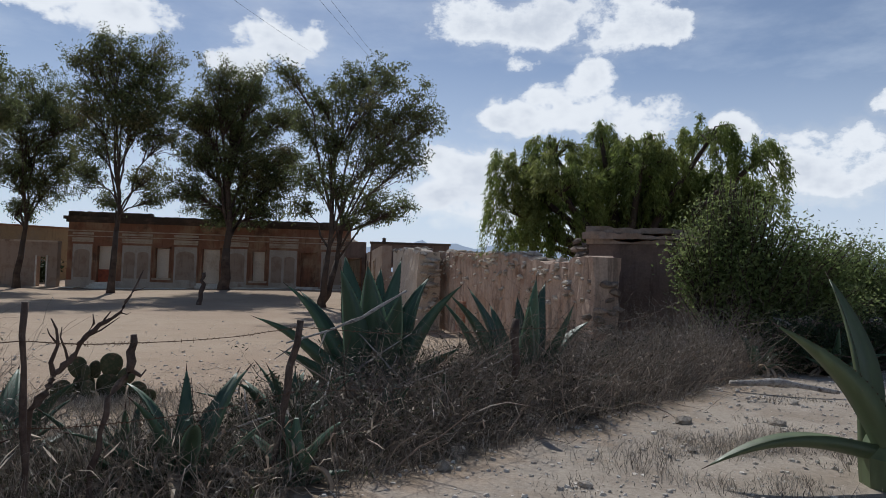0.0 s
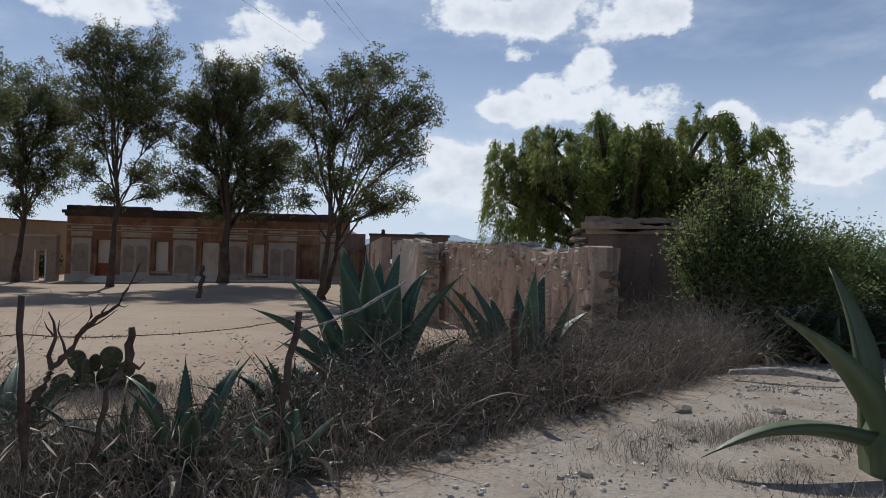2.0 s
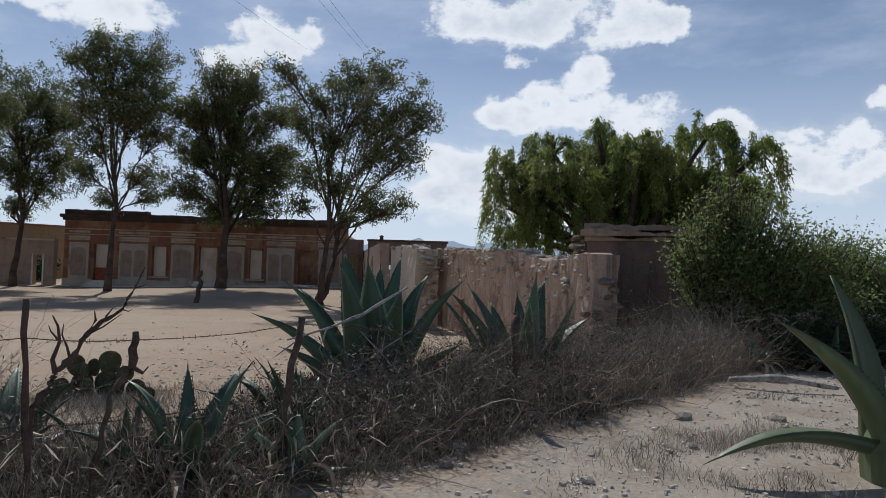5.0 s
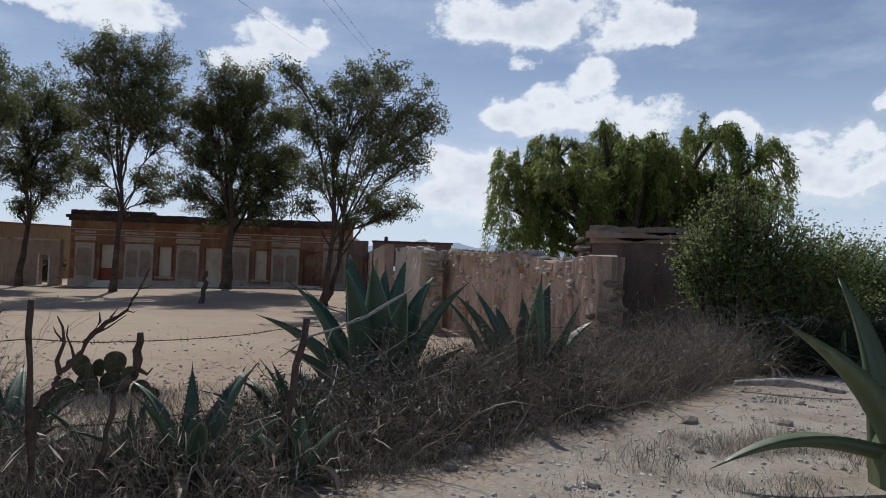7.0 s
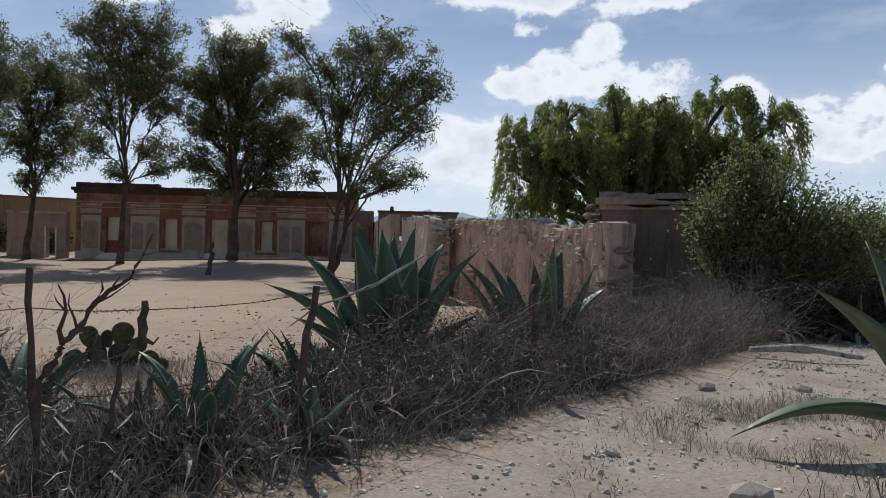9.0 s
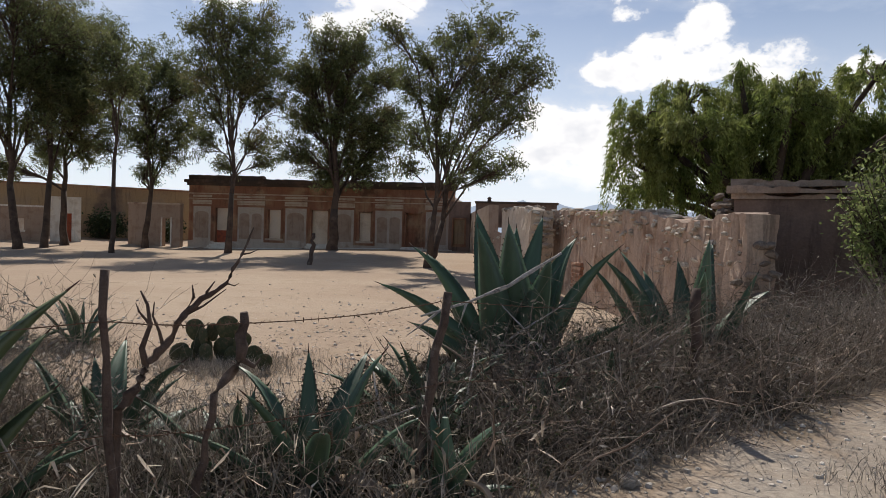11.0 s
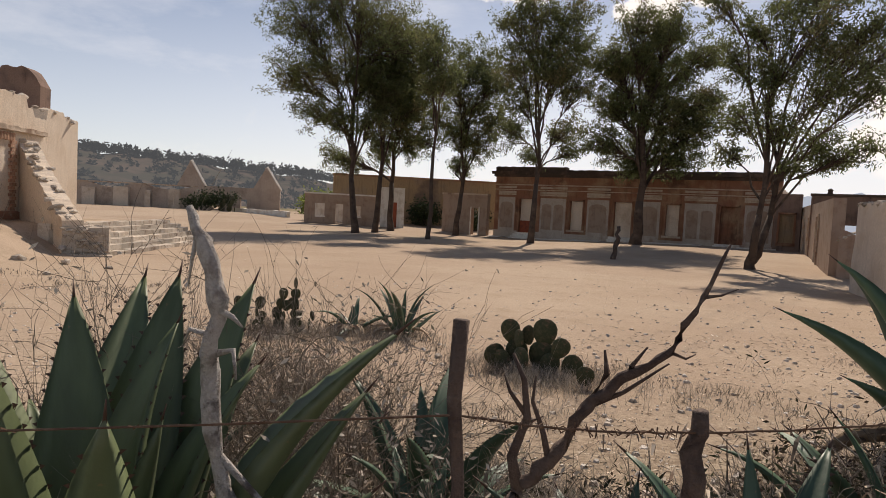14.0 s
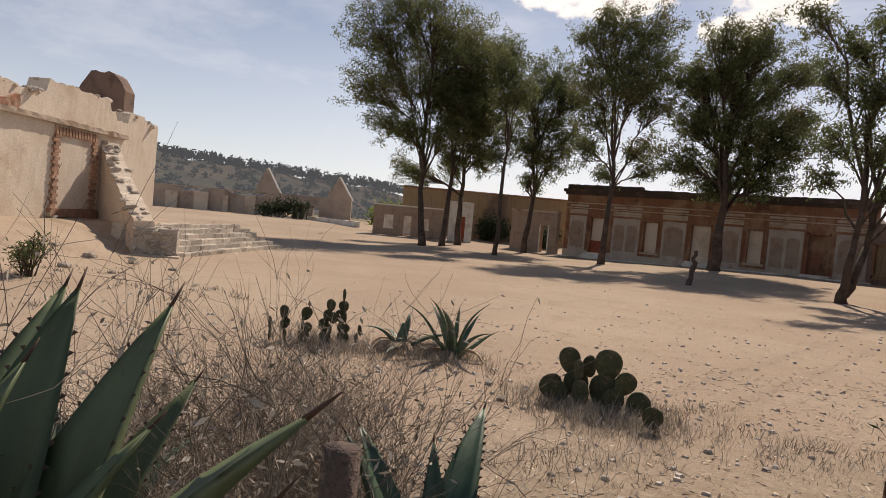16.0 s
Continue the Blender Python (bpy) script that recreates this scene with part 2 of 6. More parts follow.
M_PEPPER = material("pepper_tree_leaves", (0.19, 0.235, 0.065), (0.25, 0.27, 0.09), None, 0.6, 9, 0.55, 0.0, through=0.62, island=0.4)
M_MESQ = material("mesquite_leaves", (0.18, 0.225, 0.08), (0.24, 0.27, 0.11), None, 0.8, 9, 0.55, 0.0, through=0.6, island=0.4)
M_BUSH = material("dark_bush_leaves", (0.03, 0.045, 0.018), (0.055, 0.075, 0.028), None, 0.8, 9, 0.7, 0.0, through=0.2, island=0.4)
M_AGAVE = agave_material("agave_leaf", (0.05, 0.09, 0.05), (0.2, 0.13, 0.07))
M_AGAVE2 = agave_material("agave_leaf_olive", (0.085, 0.11, 0.05), (0.2, 0.14, 0.07))
M_DEAD = material("dead_agave_leaf", (0.36, 0.27, 0.19), (0.23, 0.16, 0.11), (0.5, 0.43, 0.34), 4.0, 30, 0.9, 0.5, obj=0.3)
M_SPINE = material("agave_thorn", (0.09, 0.05, 0.035), None, None, 8, 30, 0.6, 0.0)
M_PAD = material("prickly_pear_pad", (0.05, 0.058, 0.028), (0.085, 0.08, 0.042), (0.15, 0.1, 0.06), 6.0, 60, 0.75, 0.4, obj=0.25)
M_WIRE = material("rusty_wire", (0.13, 0.075, 0.05), (0.2, 0.13, 0.09), None, 30, 90, 0.8, 0.0, metal=0.3)
M_CABLE = material("black_cable", (0.03, 0.03, 0.03), None, None, 3, 10, 0.7, 0.0)
# last value is the painted haze glow; the mountain's blue is haze too
M_FARHILL = painted_haze("hillside_haze_glow", (0.095, 0.075, 0.06), (0.062, 0.058, 0.045), 0.03, 0.12)
M_FARTREE = painted_haze("hill_trees", (0.055, 0.056, 0.044), (0.075, 0.072, 0.055), 0.2, 0.13)
M_MOUNT = painted_haze("mountain_haze_glow", (0.12, 0.16, 0.22), (0.14, 0.18, 0.24), 0.004, 0.62)


def ground_material():
    mat = bpy.data.materials.new("dusty_ground")
    mat.use_nodes = True
    n = Nodes(mat.node_tree)
    at = n.add("ShaderNodeTexCoord").outputs["Object"]
    big, mid, grain = n.noise(at, 0.16, 5.0), n.noise(at, 1.3, 6.0, 0.65), n.noise(at, 28.0, 5.0, 0.7)
    dust = n.mix(n.span(big, 0.4, 0.62), (0.42, 0.315, 0.23), (0.47, 0.365, 0.27))
    dust = n.mix(n.span(mid, 0.5, 0.75, 0, 0.7), dust, (0.36, 0.27, 0.185))
    # leaf litter and dark soil under the hedge along the fence
    side = n.math("SUBTRACT", n.vec("DOT_PRODUCT", at, (-0.714, 0.70, 0)), 2.607)
    edge = n.math("ADD", side, n.math("MULTIPLY", n.math("SUBTRACT", mid, 0.5), 2.2))
    strip = n.math("MULTIPLY", n.span(edge, -0.75, -0.25), n.span(edge, 2.8, 6.4, 1, 0))
    litter = n.mix(n.span(n.noise(at, 7.0, 6.0, 0.7), 0.4, 0.62), (0.22, 0.165, 0.115), (0.36, 0.29, 0.21))
    tint = n.mix(n.math("MULTIPLY", strip, 0.85), dust, litter)
    road = n.span(edge, -0.4, -1.0)
    tint = n.mix(n.math("MULTIPLY", road, 0.7), tint, n.mix(n.span(mid, 0.4, 0.7), (0.40, 0.355, 0.30), (0.27, 0.23, 0.19)))
    far = n.span(n.vec("LENGTH", at), 75.0, 160.0)
    tint = n.mix(far, tint, n.mix(n.span(big, 0.45, 0.6), (0.30, 0.23, 0.14), (0.12, 0.12, 0.06)))
    mul = n.add("ShaderNodeVectorMath", operation="SCALE")
    n.link(tint, mul.inputs[0])
    n.feed(mul.inputs["Scale"], n.span(grain, 0.25, 0.75, 0.72, 1.2, False))
    b = n.add("ShaderNodeBsdfPrincipled")
    n.link(mul.outputs[0], b.inputs["Base Color"])
    b.inputs["Roughness"].default_value, b.inputs["Specular IOR Level"].default_value = 0.97, 0.1
    node = n.add("ShaderNodeBump")
    node.inputs["Strength"].default_value, node.inputs["Distance"].default_value = 0.7, 0.03
    n.feed(node.inputs["Height"], n.math("ADD", mid, n.math("MULTIPLY", grain, 0.6)))
    n.link(node.outputs[0], b.inputs["Normal"])
    n.link(b.outputs[0], n.add("ShaderNodeOutputMaterial").inputs["Surface"])
    return mat


M_GROUND = ground_material()
M_EARTH = material("pale_earth", (0.44, 0.335, 0.245), (0.37, 0.28, 0.2), (0.3, 0.23, 0.15), 0.9, 25, 0.97, 0.6)

# ---- building blocks ----


class Geo:
    """Collects vertices and faces for one mesh."""

    def __init__(self):
        self.v, self.f = [], []

    def quad(self, *pts):
        k = len(self.v)
        self.v.extend(tuple(p) for p in pts)
        self.f.append(tuple(range(k, k + len(pts))))

    def box(self, x0, y0, z0, x1, y1, z1, wob=0.0, rng=None):
        k = len(self.v)
        for x in (x0, x1):
            for y in (y0, y1):
                for z in (z0, z1):
                    d = [rng.uniform(-wob, wob) for _ in range(3)] if wob else (0, 0, 0)
                    self.v.append((x + d[0], y + d[1], z + d[2]))
        for f in ((0, 1, 3, 2), (4, 6, 7, 5), (0, 4, 5, 1), (2, 3, 7, 6), (0, 2, 6, 4), (1, 5, 7, 3)):
            self.f.append(tuple(k + i for i in f))

    def tube(self, pts, radii, sides=6, cap=True, rough=0.0, rng=None):
        k = len(self.v)
        pts = [Vector(p) for p in pts]
        ref = Vector((0.31, 0.17, 0.93))
        for i, p in enumerate(pts):
            d = (pts[min(i + 1, len(pts) - 1)] - pts[max(i - 1, 0)]).normalized()
            a = d.cross(ref)
            if a.length < 0.1:
                a = d.cross(Vector((1, 0, 0)))
            a.normalize()
            b = d.cross(a)
            for j in range(sides):
                w = 2 * math.pi * j / sides
                r = radii[i] * (1 + (rng.uniform(-rough, rough) if rough else 0))
                self.v.append(tuple(p + (a * math.cos(w) + b * math.sin(w)) * r))
        for i in range(len(pts) - 1):
            for j in range(sides):
                self.f.append((k + i * sides + j, k + i * sides + (j + 1) % sides, k + (i + 1) * sides + (j + 1) % sides, k + (i + 1) * sides + j))
        if cap:
            self.f.append(tuple(k + (len(pts) - 1) * sides + j for j in range(sides)))
            self.f.append(tuple(k + sides - 1 - j for j in range(sides)))

    def blade(self, p, along, width, length):
        """One pointed leaf, four corners."""
        along = Vector(along).normalized()
        side = along.cross(Vector((random.uniform(-1, 1), random.uniform(-1, 1), random.uniform(-1, 1))))
        side = side.normalized() * width * 0.5 if side.length > 0.01 else Vector((width * 0.5, 0, 0))
        p = Vector(p)
        self.quad(p, p + along * length * 0.45 + side, p + along * length, p + along * length * 0.45 - side)

    def mesh(self, name, mat, smooth=False):
        me = bpy.data.meshes.new(name)
        me.from_pydata(self.v, [], self.f)
        me.materials.append(mat)
        if smooth:
            me.polygons.foreach_set("use_smooth", [True] * len(me.polygons))
        me.update()
        return me


def thing(name, label, category, at=(0, 0, 0), group="", kind=""):
    """An empty at the thing's base, to hold its parts."""
    ob = new(name)
    ob.empty_display_size = 0.2
    ob.matrix_world = at if isinstance(at, Matrix) else Matrix.Translation(at)
    return tagged(ob, label, category, group, kind)


def part(name, geo, mat, parent, label="", smooth=False, at=None, kind=""):
    me = geo.mesh(name, mat, smooth) if isinstance(geo, Geo) else geo
    ob = new(name, me)
    ob.parent = parent
    if at is not None:
        ob.matrix_basis = at
    return tagged(ob, label, kind=kind)


def solo(name, geo, mat, label, category, at=(0, 0, 0), group="", kind="", smooth=False):
    ob = new(name, geo.mesh(name, mat, smooth) if isinstance(geo, Geo) else geo)
    ob.matrix_world = at if isinstance(at, Matrix) else Matrix.Translation(at)
    return tagged(ob, label, category, group, kind)


def smooth01(a, b, x):
    t = min(1.0, max(0.0, (x - a) / (b - a)))
    return t * t * (3 - 2 * t)


FENCE_P, FENCE_D, FENCE_N = Vector((-1.2, 2.5)), Vector((0.70, 0.714)), Vector((-0.714, 0.70))


def bank(x, y):
    return (Vector((x, y)) - FENCE_P).dot(FENCE_N)


def on_bank(along, side):
    """A place by its metres along the fence and across it, towards the yard."""
    p = FENCE_P + FENCE_D * along + FENCE_N * side
    return p.x, p.y


STEP_O, STEP_T, STEP_N = Vector((-20.3, 13.2)), Vector((-0.56, 0.83)), Vector((0.83, 0.56))


def height(x, y):
    """The lie of the land: a raised lane behind the fence, a flat yard, a gentle rise to the far corner."""
    s = bank(x, y)
    h = 0.70 - 0.68 * smooth01(0.2, 4.6, s)
    far = smooth01(0, 1, min(1, max(0, (s - 4) / 6)))
    h += far * (0.08 + 0.45 * smooth01(-27, -8, x)) * smooth01(34, 47, y) * smooth01(20, 6, x)
    h += 0.75 * smooth01(46, 75, -0.8 * x + 0.6 * y)
    h += 0.5 * math.exp(-((x + 24.3) ** 2 + (y - 9.0) ** 2) / 12.0)
    r = math.hypot(x, y)
    h += 0.035 * noise.noise((x * 0.5, y * 0.5, 0.0)) + 0.015 * noise.noise((x * 2.3, y * 2.3, 4.0))
    if r > 90:
        h -= (r - 90) * 0.004
    return h


# ---- ground ----


def build_ground():
    n = 230
    us = [math.sinh(k / n * 7.2 - 3.6) / math.sinh(3.6) for k in range(n + 1)]
    xs = [-5 + u * 260 if abs(u) < 0.92 else -5 + u * 3600 for u in us]
    ys = [9 + u * 260 if abs(u) < 0.92 else 9 + u * 3600 for u in us]
    g = Geo()
    for y in ys:
        for x in xs:
            g.v.append((x, y, height(x, y)))
    for j in range(n):
        for i in range(n):
            k = j * (n + 1) + i
            g.f.append((k, k + 1, k + n + 2, k + n + 1))
    solo("ground", g, M_GROUND, "pale dusty yard and lane of bare earth", "ground", kind="structure", smooth=True)


build_ground()


def ridge(name, mat, label, points, depth, steps=10, wob=0.15):
    """A far range: crest points (azimuth, distance, crest height)."""
    g = Geo()
    cols = []
    for k in range(len(points) - 1):
        (a0, d0, h0), (a1, d1, h1) = points[k], points[k + 1]
        for i in range(steps):
            f = i / steps
            cols.append((a0 + (a1 - a0) * f, d0 + (d1 - d0) * f, h0 + (h1 - h0) * f))
    cols.append(points[-1])
    rows = 9
    for a, d, h in cols:
        for r in range(rows):
            f = r / (rows - 1)
            dist = d - depth * (1 - f)
            z = -4 + (h * (1 + wob * noise.noise((a * 0.7, r * 0.2, 3))) + 4) * (f ** 1.3)
            q = direction(a, 0)
            g.v.append((q.x * dist, q.y * dist, z + 0.03 * h * noise.noise((a * 3.0, f * 6, 1))))
    for c in range(len(cols) - 1):
        for r in range(rows - 1):
            k = c * rows + r
            g.f.append((k, k + rows, k + rows + 1, k + 1))
    return solo(name, g, mat, label, "hill", kind="structure", smooth=True)


hill = ridge("backdrop_hill", M_FARHILL, "brown hillside with scattered dark trees and painted-in haze", [(-110, 420, 40), (-85, 420, 38), (-68, 420, 31), (-60, 430, 27), (-52, 440, 24),
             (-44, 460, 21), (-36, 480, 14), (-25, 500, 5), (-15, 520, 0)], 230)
ridge("backdrop_mountain", M_MOUNT, "distant mountain range tinted and glowing pale blue for haze", [(-20, 3000, 60), (-6, 3000, 110), (0, 3000, 150), (4, 3000, 145), (8, 3000, 150), (14, 3000, 115),
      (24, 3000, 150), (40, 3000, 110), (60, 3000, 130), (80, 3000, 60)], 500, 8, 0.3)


def hill_trees():
    rng = random.Random(5)
    g = Geo()
    for _ in range(1500):
        a = rng.uniform(-95, -30)
        f = 1.0 if rng.random() < 0.6 else rng.uniform(0.25, 1)
        crest = 38 - (a + 85) * 0.42 if a < -44 else 21 - (a + 44) * 0.85
        d = 430 - 230 * (1 - f)
        z = -4 + (crest + 4) * f ** 1.3 - 1.5
        q = direction(a, 0)
        hgt, w = rng.uniform(2.5, 6.5) * (1 if f == 1.0 else 0.6), rng.uniform(1.2, 3.0) * (1 if f == 1.0 else 0.8)
        base = Vector((q.x * d, q.y * d, z))
        for _ in range(16):
            o = Vector((rng.gauss(0, w * 0.45), rng.gauss(0, w * 0.45), hgt * rng.uniform(0.3, 1.0)))
            g.blade(base + o, (rng.uniform(-1, 1), rng.uniform(-1, 1), rng.uniform(-0.6, 0.9)), 1.3, 2.2)
        g.tube([base, base + Vector((0, 0, hgt * 0.8))], [0.3, 0.1], 3, False)
    solo("hill_trees", g, M_FARTREE, "dark scattered trees along the hillside crest with painted-in haze", "woods", kind="stuff")


hill_trees()


# ---- walls ----


def frame_at(p0, p1, z=0.0):
    """A pose with its x along a wall from p0 to p1, its y away from the near face."""
    a = math.atan2(p1[1] - p0[1], p1[0] - p0[0])
    return Matrix.Translation((p0[0], p0[1], z)) @ Matrix.Rotation(a, 4, "Z")


def pierced(x0, x1, z0, z1, thick, openings, y0=0.0):
    """A straight wall with rectangular openings (xa, xb, za, zb) cut through it."""
    g = Geo()
    xs = sorted({x0, x1, *[c for o in openings for c in o[:2]]})
    zs = sorted({z0, z1, *[c for o in openings for c in o[2:]]})

    def full(i, j):
        if not (0 <= i < len(xs) - 1 and 0 <= j < len(zs) - 1):
            return False
        cx, cz = (xs[i] + xs[i + 1]) / 2, (zs[j] + zs[j + 1]) / 2
        return not any(a < cx < b and c < cz < d for a, b, c, d in openings)

    ya, yb = y0, y0 + thick
    for i in range(len(xs) - 1):
        for j in range(len(zs) - 1):
            if not full(i, j):
                continue
            a, b, c, d = xs[i], xs[i + 1], zs[j], zs[j + 1]
            g.quad((a, ya, c), (b, ya, c), (b, ya, d), (a, ya, d))
            g.quad((b, yb, c), (a, yb, c), (a, yb, d), (b, yb, d))
            if not full(i - 1, j):
                g.quad((a, yb, c), (a, ya, c), (a, ya, d), (a, yb, d))
            if not full(i + 1, j):
                g.quad((b, ya, c), (b, yb, c), (b, yb, d), (b, ya, d))
            if not full(i, j - 1):
                g.quad((a, yb, c), (b, yb, c), (b, ya, c), (a, ya, c))
            if not full(i, j + 1):
                g.quad((a, ya, d), (b, ya, d), (b, yb, d), (a, yb, d))
    return g


def eroded(length, thick, top, cell=0.16, rough=0.03, ragged=0.1, seed=0, base=-0.4, flare=0.0, flute=0.0):
    """A worn wall: uneven faces and a ragged broken top; top(u) gives its height."""
    g = Geo()
    nx, nz = max(4, int(length / cell)), 14
    so = Vector((seed * 3.7, seed * 1.3, 0))
    tops = []
    for i in range(nx + 1):
        x = length * i / nx
        t = top(x / length) + ragged * (noise.noise((x * 1.7, seed, 1)) + 0.8 * noise.noise((x * 5.3, seed, 2)))
        tops.append(t)
    for face in (0, 1):
        for i in range(nx + 1):
            x = length * i / nx
            for j in range(nz + 1):
                f = j / nz
                z = base + (tops[i] - base) * f
                p = Vector((x * 2.0, z * 2.0, face * 5)) + so
                d = rough * (noise.noise(p) + 0.7 * noise.noise(p * 3.1)) + flare * (1 - f) * 0.5
                if flute:
                    d -= flute * max(0.0, noise.noise((x * 6.5, z * 0.9, seed)) + 0.35 * noise.noise((x * 14, z * 3.0, seed))) * (0.35 + 0.65 * f)
                y = -d if face == 0 else thick + d
                g.v.append((x, y, z + 0.04 * noise.noise(p * 2) * f))
    row = nz + 1
    per = (nx + 1) * row
    for i in range(nx):
        for j in range(nz):
            k = i * row + j
            g.f.append((k, k + row, k + row + 1, k + 1))
            m = per + k
            g.f.append((m + 1, m + row + 1, m + row, m))
        k = i * row + nz
        g.f.append((k, k + row, per + k + row, per + k))
    for j in range(nz):
        g.f.append((j + 1, per + j + 1, per + j, j))
        k = nx * row + j
        g.f.append((k, per + k, per + k + 1, k + 1))
    return g


def rock_mesh(seed, mat=None):
    """A lumpy stone about one metre across, 80 faces."""
    bm = bmesh.new()
    bmesh.ops.create_icosphere(bm, subdivisions=2 if seed % 3 == 0 else 1, radius=0.5)
    for v in bm.verts:
        k = 1 + 0.45 * noise.noise(v.co * 2.1 + Vector((seed * 5.1, 0, 0)))
        v.co = Vector((v.co.x * k, v.co.y * k * 0.85, v.co.z * k * 0.7))
    me = bpy.data.meshes.new("stone")
    bm.to_mesh(me)
    bm.free()
    me.materials.append(mat or M_STONE)
    return me


ROCKS = [rock_mesh(k) for k in range(6)]
DARK_ROCKS = [rock_mesh(k, M_DARKSTONE) for k in range(6)]


def stones_on(parent, places, rng, name="stone", kinds=ROCKS):
    """Loose or laid stones as parts: (x, y, z, size) in the parent's frame."""
    for x, y, z, size in places:
        m = Matrix.Translation((x, y, z)) @ Euler((rng.uniform(-0.4, 0.4), rng.uniform(-0.4, 0.4), rng.uniform(0, 6))).to_matrix().to_4x4()
        m = m @ Matrix.Diagonal((size * rng.uniform(0.8, 1.5), size * rng.uniform(0.8, 1.2), size * rng.uniform(0.5, 0.9), 1))
        part(name, rng.choice(kinds), None, parent, at=m)


# ---- the long facade across the yard ----
FACADE_Y = 51.0


def facade():
    b = thing("hacienda_building", "long single-storey plastered facade with blackened cornice, roofless and weathered", "building", Matrix.Translation((0.3, FACADE_Y, -0.02)) @ Matrix.Diagonal((1, 1, 1.055, 1)))
    x0, x1 = -26.8, -5.2
    door_1, door_2, door_3 = (-24.5, -23.4, 0.62, 3.26), (-16.55, -15.2, 0.75, 3.26), (-8.95, -7.8, 0.72, 3.22)
    win_1, win_2 = (-20.1, -19.05, 1.05, 3.22), (-12.7, -11.75, 1.05, 3.2)
    holes = [door_1, door_2, door_3, win_1, win_2]
    part("wall", pierced(x0, x1, -0.4, 4.35, 0.65, holes), M_REDBAND, b)
    part("upper_wall", pierced(x0, x1, 4.35, 4.95, 0.62, []), M_REDBAND, b, "rust-red stained upper wall")
    # cornice in stepped courses, higher over the far left
    for name, a, c, za, zb, out in (("cornice", x0 - 0.15, x1, 4.95, 5.15, 0.12), ("cornice", x0 - 0.3, x1 + 0.1, 5.15, 5.38, 0.28),
                                    ("parapet", x0 - 0.05, -20.6, 5.38, 5.74, 0.02), ("parapet", -20.6, x1, 5.38, 5.52, 0.0)):
        g = eroded(c - a, 0.62 + out, lambda u, t=zb - za: t, 0.3, 0.02, 0.035, int(a * 3) % 17, 0.0)
        part(name, g, M_CORNICE, b, "blackened cornice course", at=Matrix.Translation((a, -out, za)))
    # string courses and short panels above each bay
    for za, zb in ((4.3, 4.38), (3.92, 3.98)):
        g = Geo()
        g.box(x0, -0.06, za, x1, 0.0, zb)
        part("string_course", g, M_BAND, b)
    bays = [(-26.5, -24.8, 1), (-22.75, -20.35, 2), (-18.8, -16.85, 1), (-14.9, -13.0, 1), (-11.5, -9.15, 2), (-7.5, -5.5, 1)]
    for a, c, arches in bays:
        for za, zb, out in ((3.52, 3.64, 0.09), (3.66, 3.84, 0.06), (4.06, 4.22, 0.05)):
            g = Geo()
            g.box(a + 0.05, -out, za, c - 0.05, -0.002, zb)
            part("moulding", g, M_BAND, b, "faded raised moulding")
        g = Geo()
        g.box(a + 0.1, -0.03, 0.72, c - 0.1, -0.002, 3.36)
        part("panel", g, M_PLASTER, b, "pale stained plaster panel")
        g = Geo()
        for u, w in ((a, a + 0.1), (c - 0.1, c)):
            g.box(u, -0.06, 0.75, w, -0.002, 3.36)
        g.box(a, -0.05, 3.36, c, 0.0, 3.46)
        part("bay_frame", g, M_REDBAND, b)
        for k in range(arches):
            w = (c - a - 0.35) / arches
            l, r = a + 0.2 + k * w, a + 0.1 + (k + 1) * w
            g = Geo()
            mid, rad, n = (l + r) / 2, (r - l) / 2 - 0.05, 10
            prof = [(mid - rad, 0.95), (mid + rad, 0.95)] + [(mid + rad * math.cos(math.pi * i / n), 2.75 - 0.05 + min(0.36, rad * 0.5) * math.sin(math.pi * i / n)) for i in range(n + 1)]
            g.f.append(tuple(range(len(prof))))
            g.v.extend((x, -0.036, z) for x, z in prof)
            for i in range(len(prof)):
                (xa, za), (xb, zb) = prof[i], prof[(i + 1) % len(prof)]
                g.quad((xa, -0.036, za), (xb, -0.036, zb), (xb, -0.02, zb), (xa, -0.02, za))
            part("blind_arch", g, M_NICHE, b, "round-topped blind arch in stained plaster")
    for a, c, za, zb in holes:
        g = Geo()
        for u, w in ((a - 0.1, a), (c, c + 0.1)):
            g.box(u, -0.08, za - (0.0 if za > 1 else 0.3), w, 0.0, zb + 0.12)
        g.box(a - 0.1, -0.08, zb + 0.0, c + 0.1, 0.0, zb + 0.12)
        surround = part("window_frame" if za > 1 else "door_frame", g, M_REDBAND, b, "red-brown masonry surround")
        if za > 1:
            g = Geo()
            g.box(a - 0.2, -0.14, za - 0.14, c + 0.2, -0.002, za)
            part("sill", g, M_BAND, surround)
    part("plinth", pierced(x0 - 0.02, x1, -0.4, 0.72, 0.055, [(a - 0.01, c + 0.01, 0.3, 0.73) for a, c, za, zb in holes if za < 1], -0.058), M_PLASTER, b, "grey worn plaster footing")
    # set-back panels added to brighten the openings, pale plaster in all but door_2
    for k, (a, c, za, zb) in enumerate(holes):
        g = Geo()
        lo = 1.56 if k == 0 else za
        g.box(a, 0.3, lo, c, 0.42, zb)
        part("infill", g, M_LIME if k != 2 else M_REDBAND, b, "set-back panel added to fill the opening")
    # broken lower half of the first door
    g = Geo()
    g.box(-24.48, 0.2, 0.64, -23.42, 0.26, 1.55)
    leaf = part("door", g, M_DOOR, b, "rust-red low wooden door leaf")
    for k in range(4):
        g = Geo()
        g.box(-24.46 + k * 0.265, 0.18, 0.66, -24.23 + k * 0.265, 0.198, 1.52)
        part("plank", g, M_DOOR, leaf)
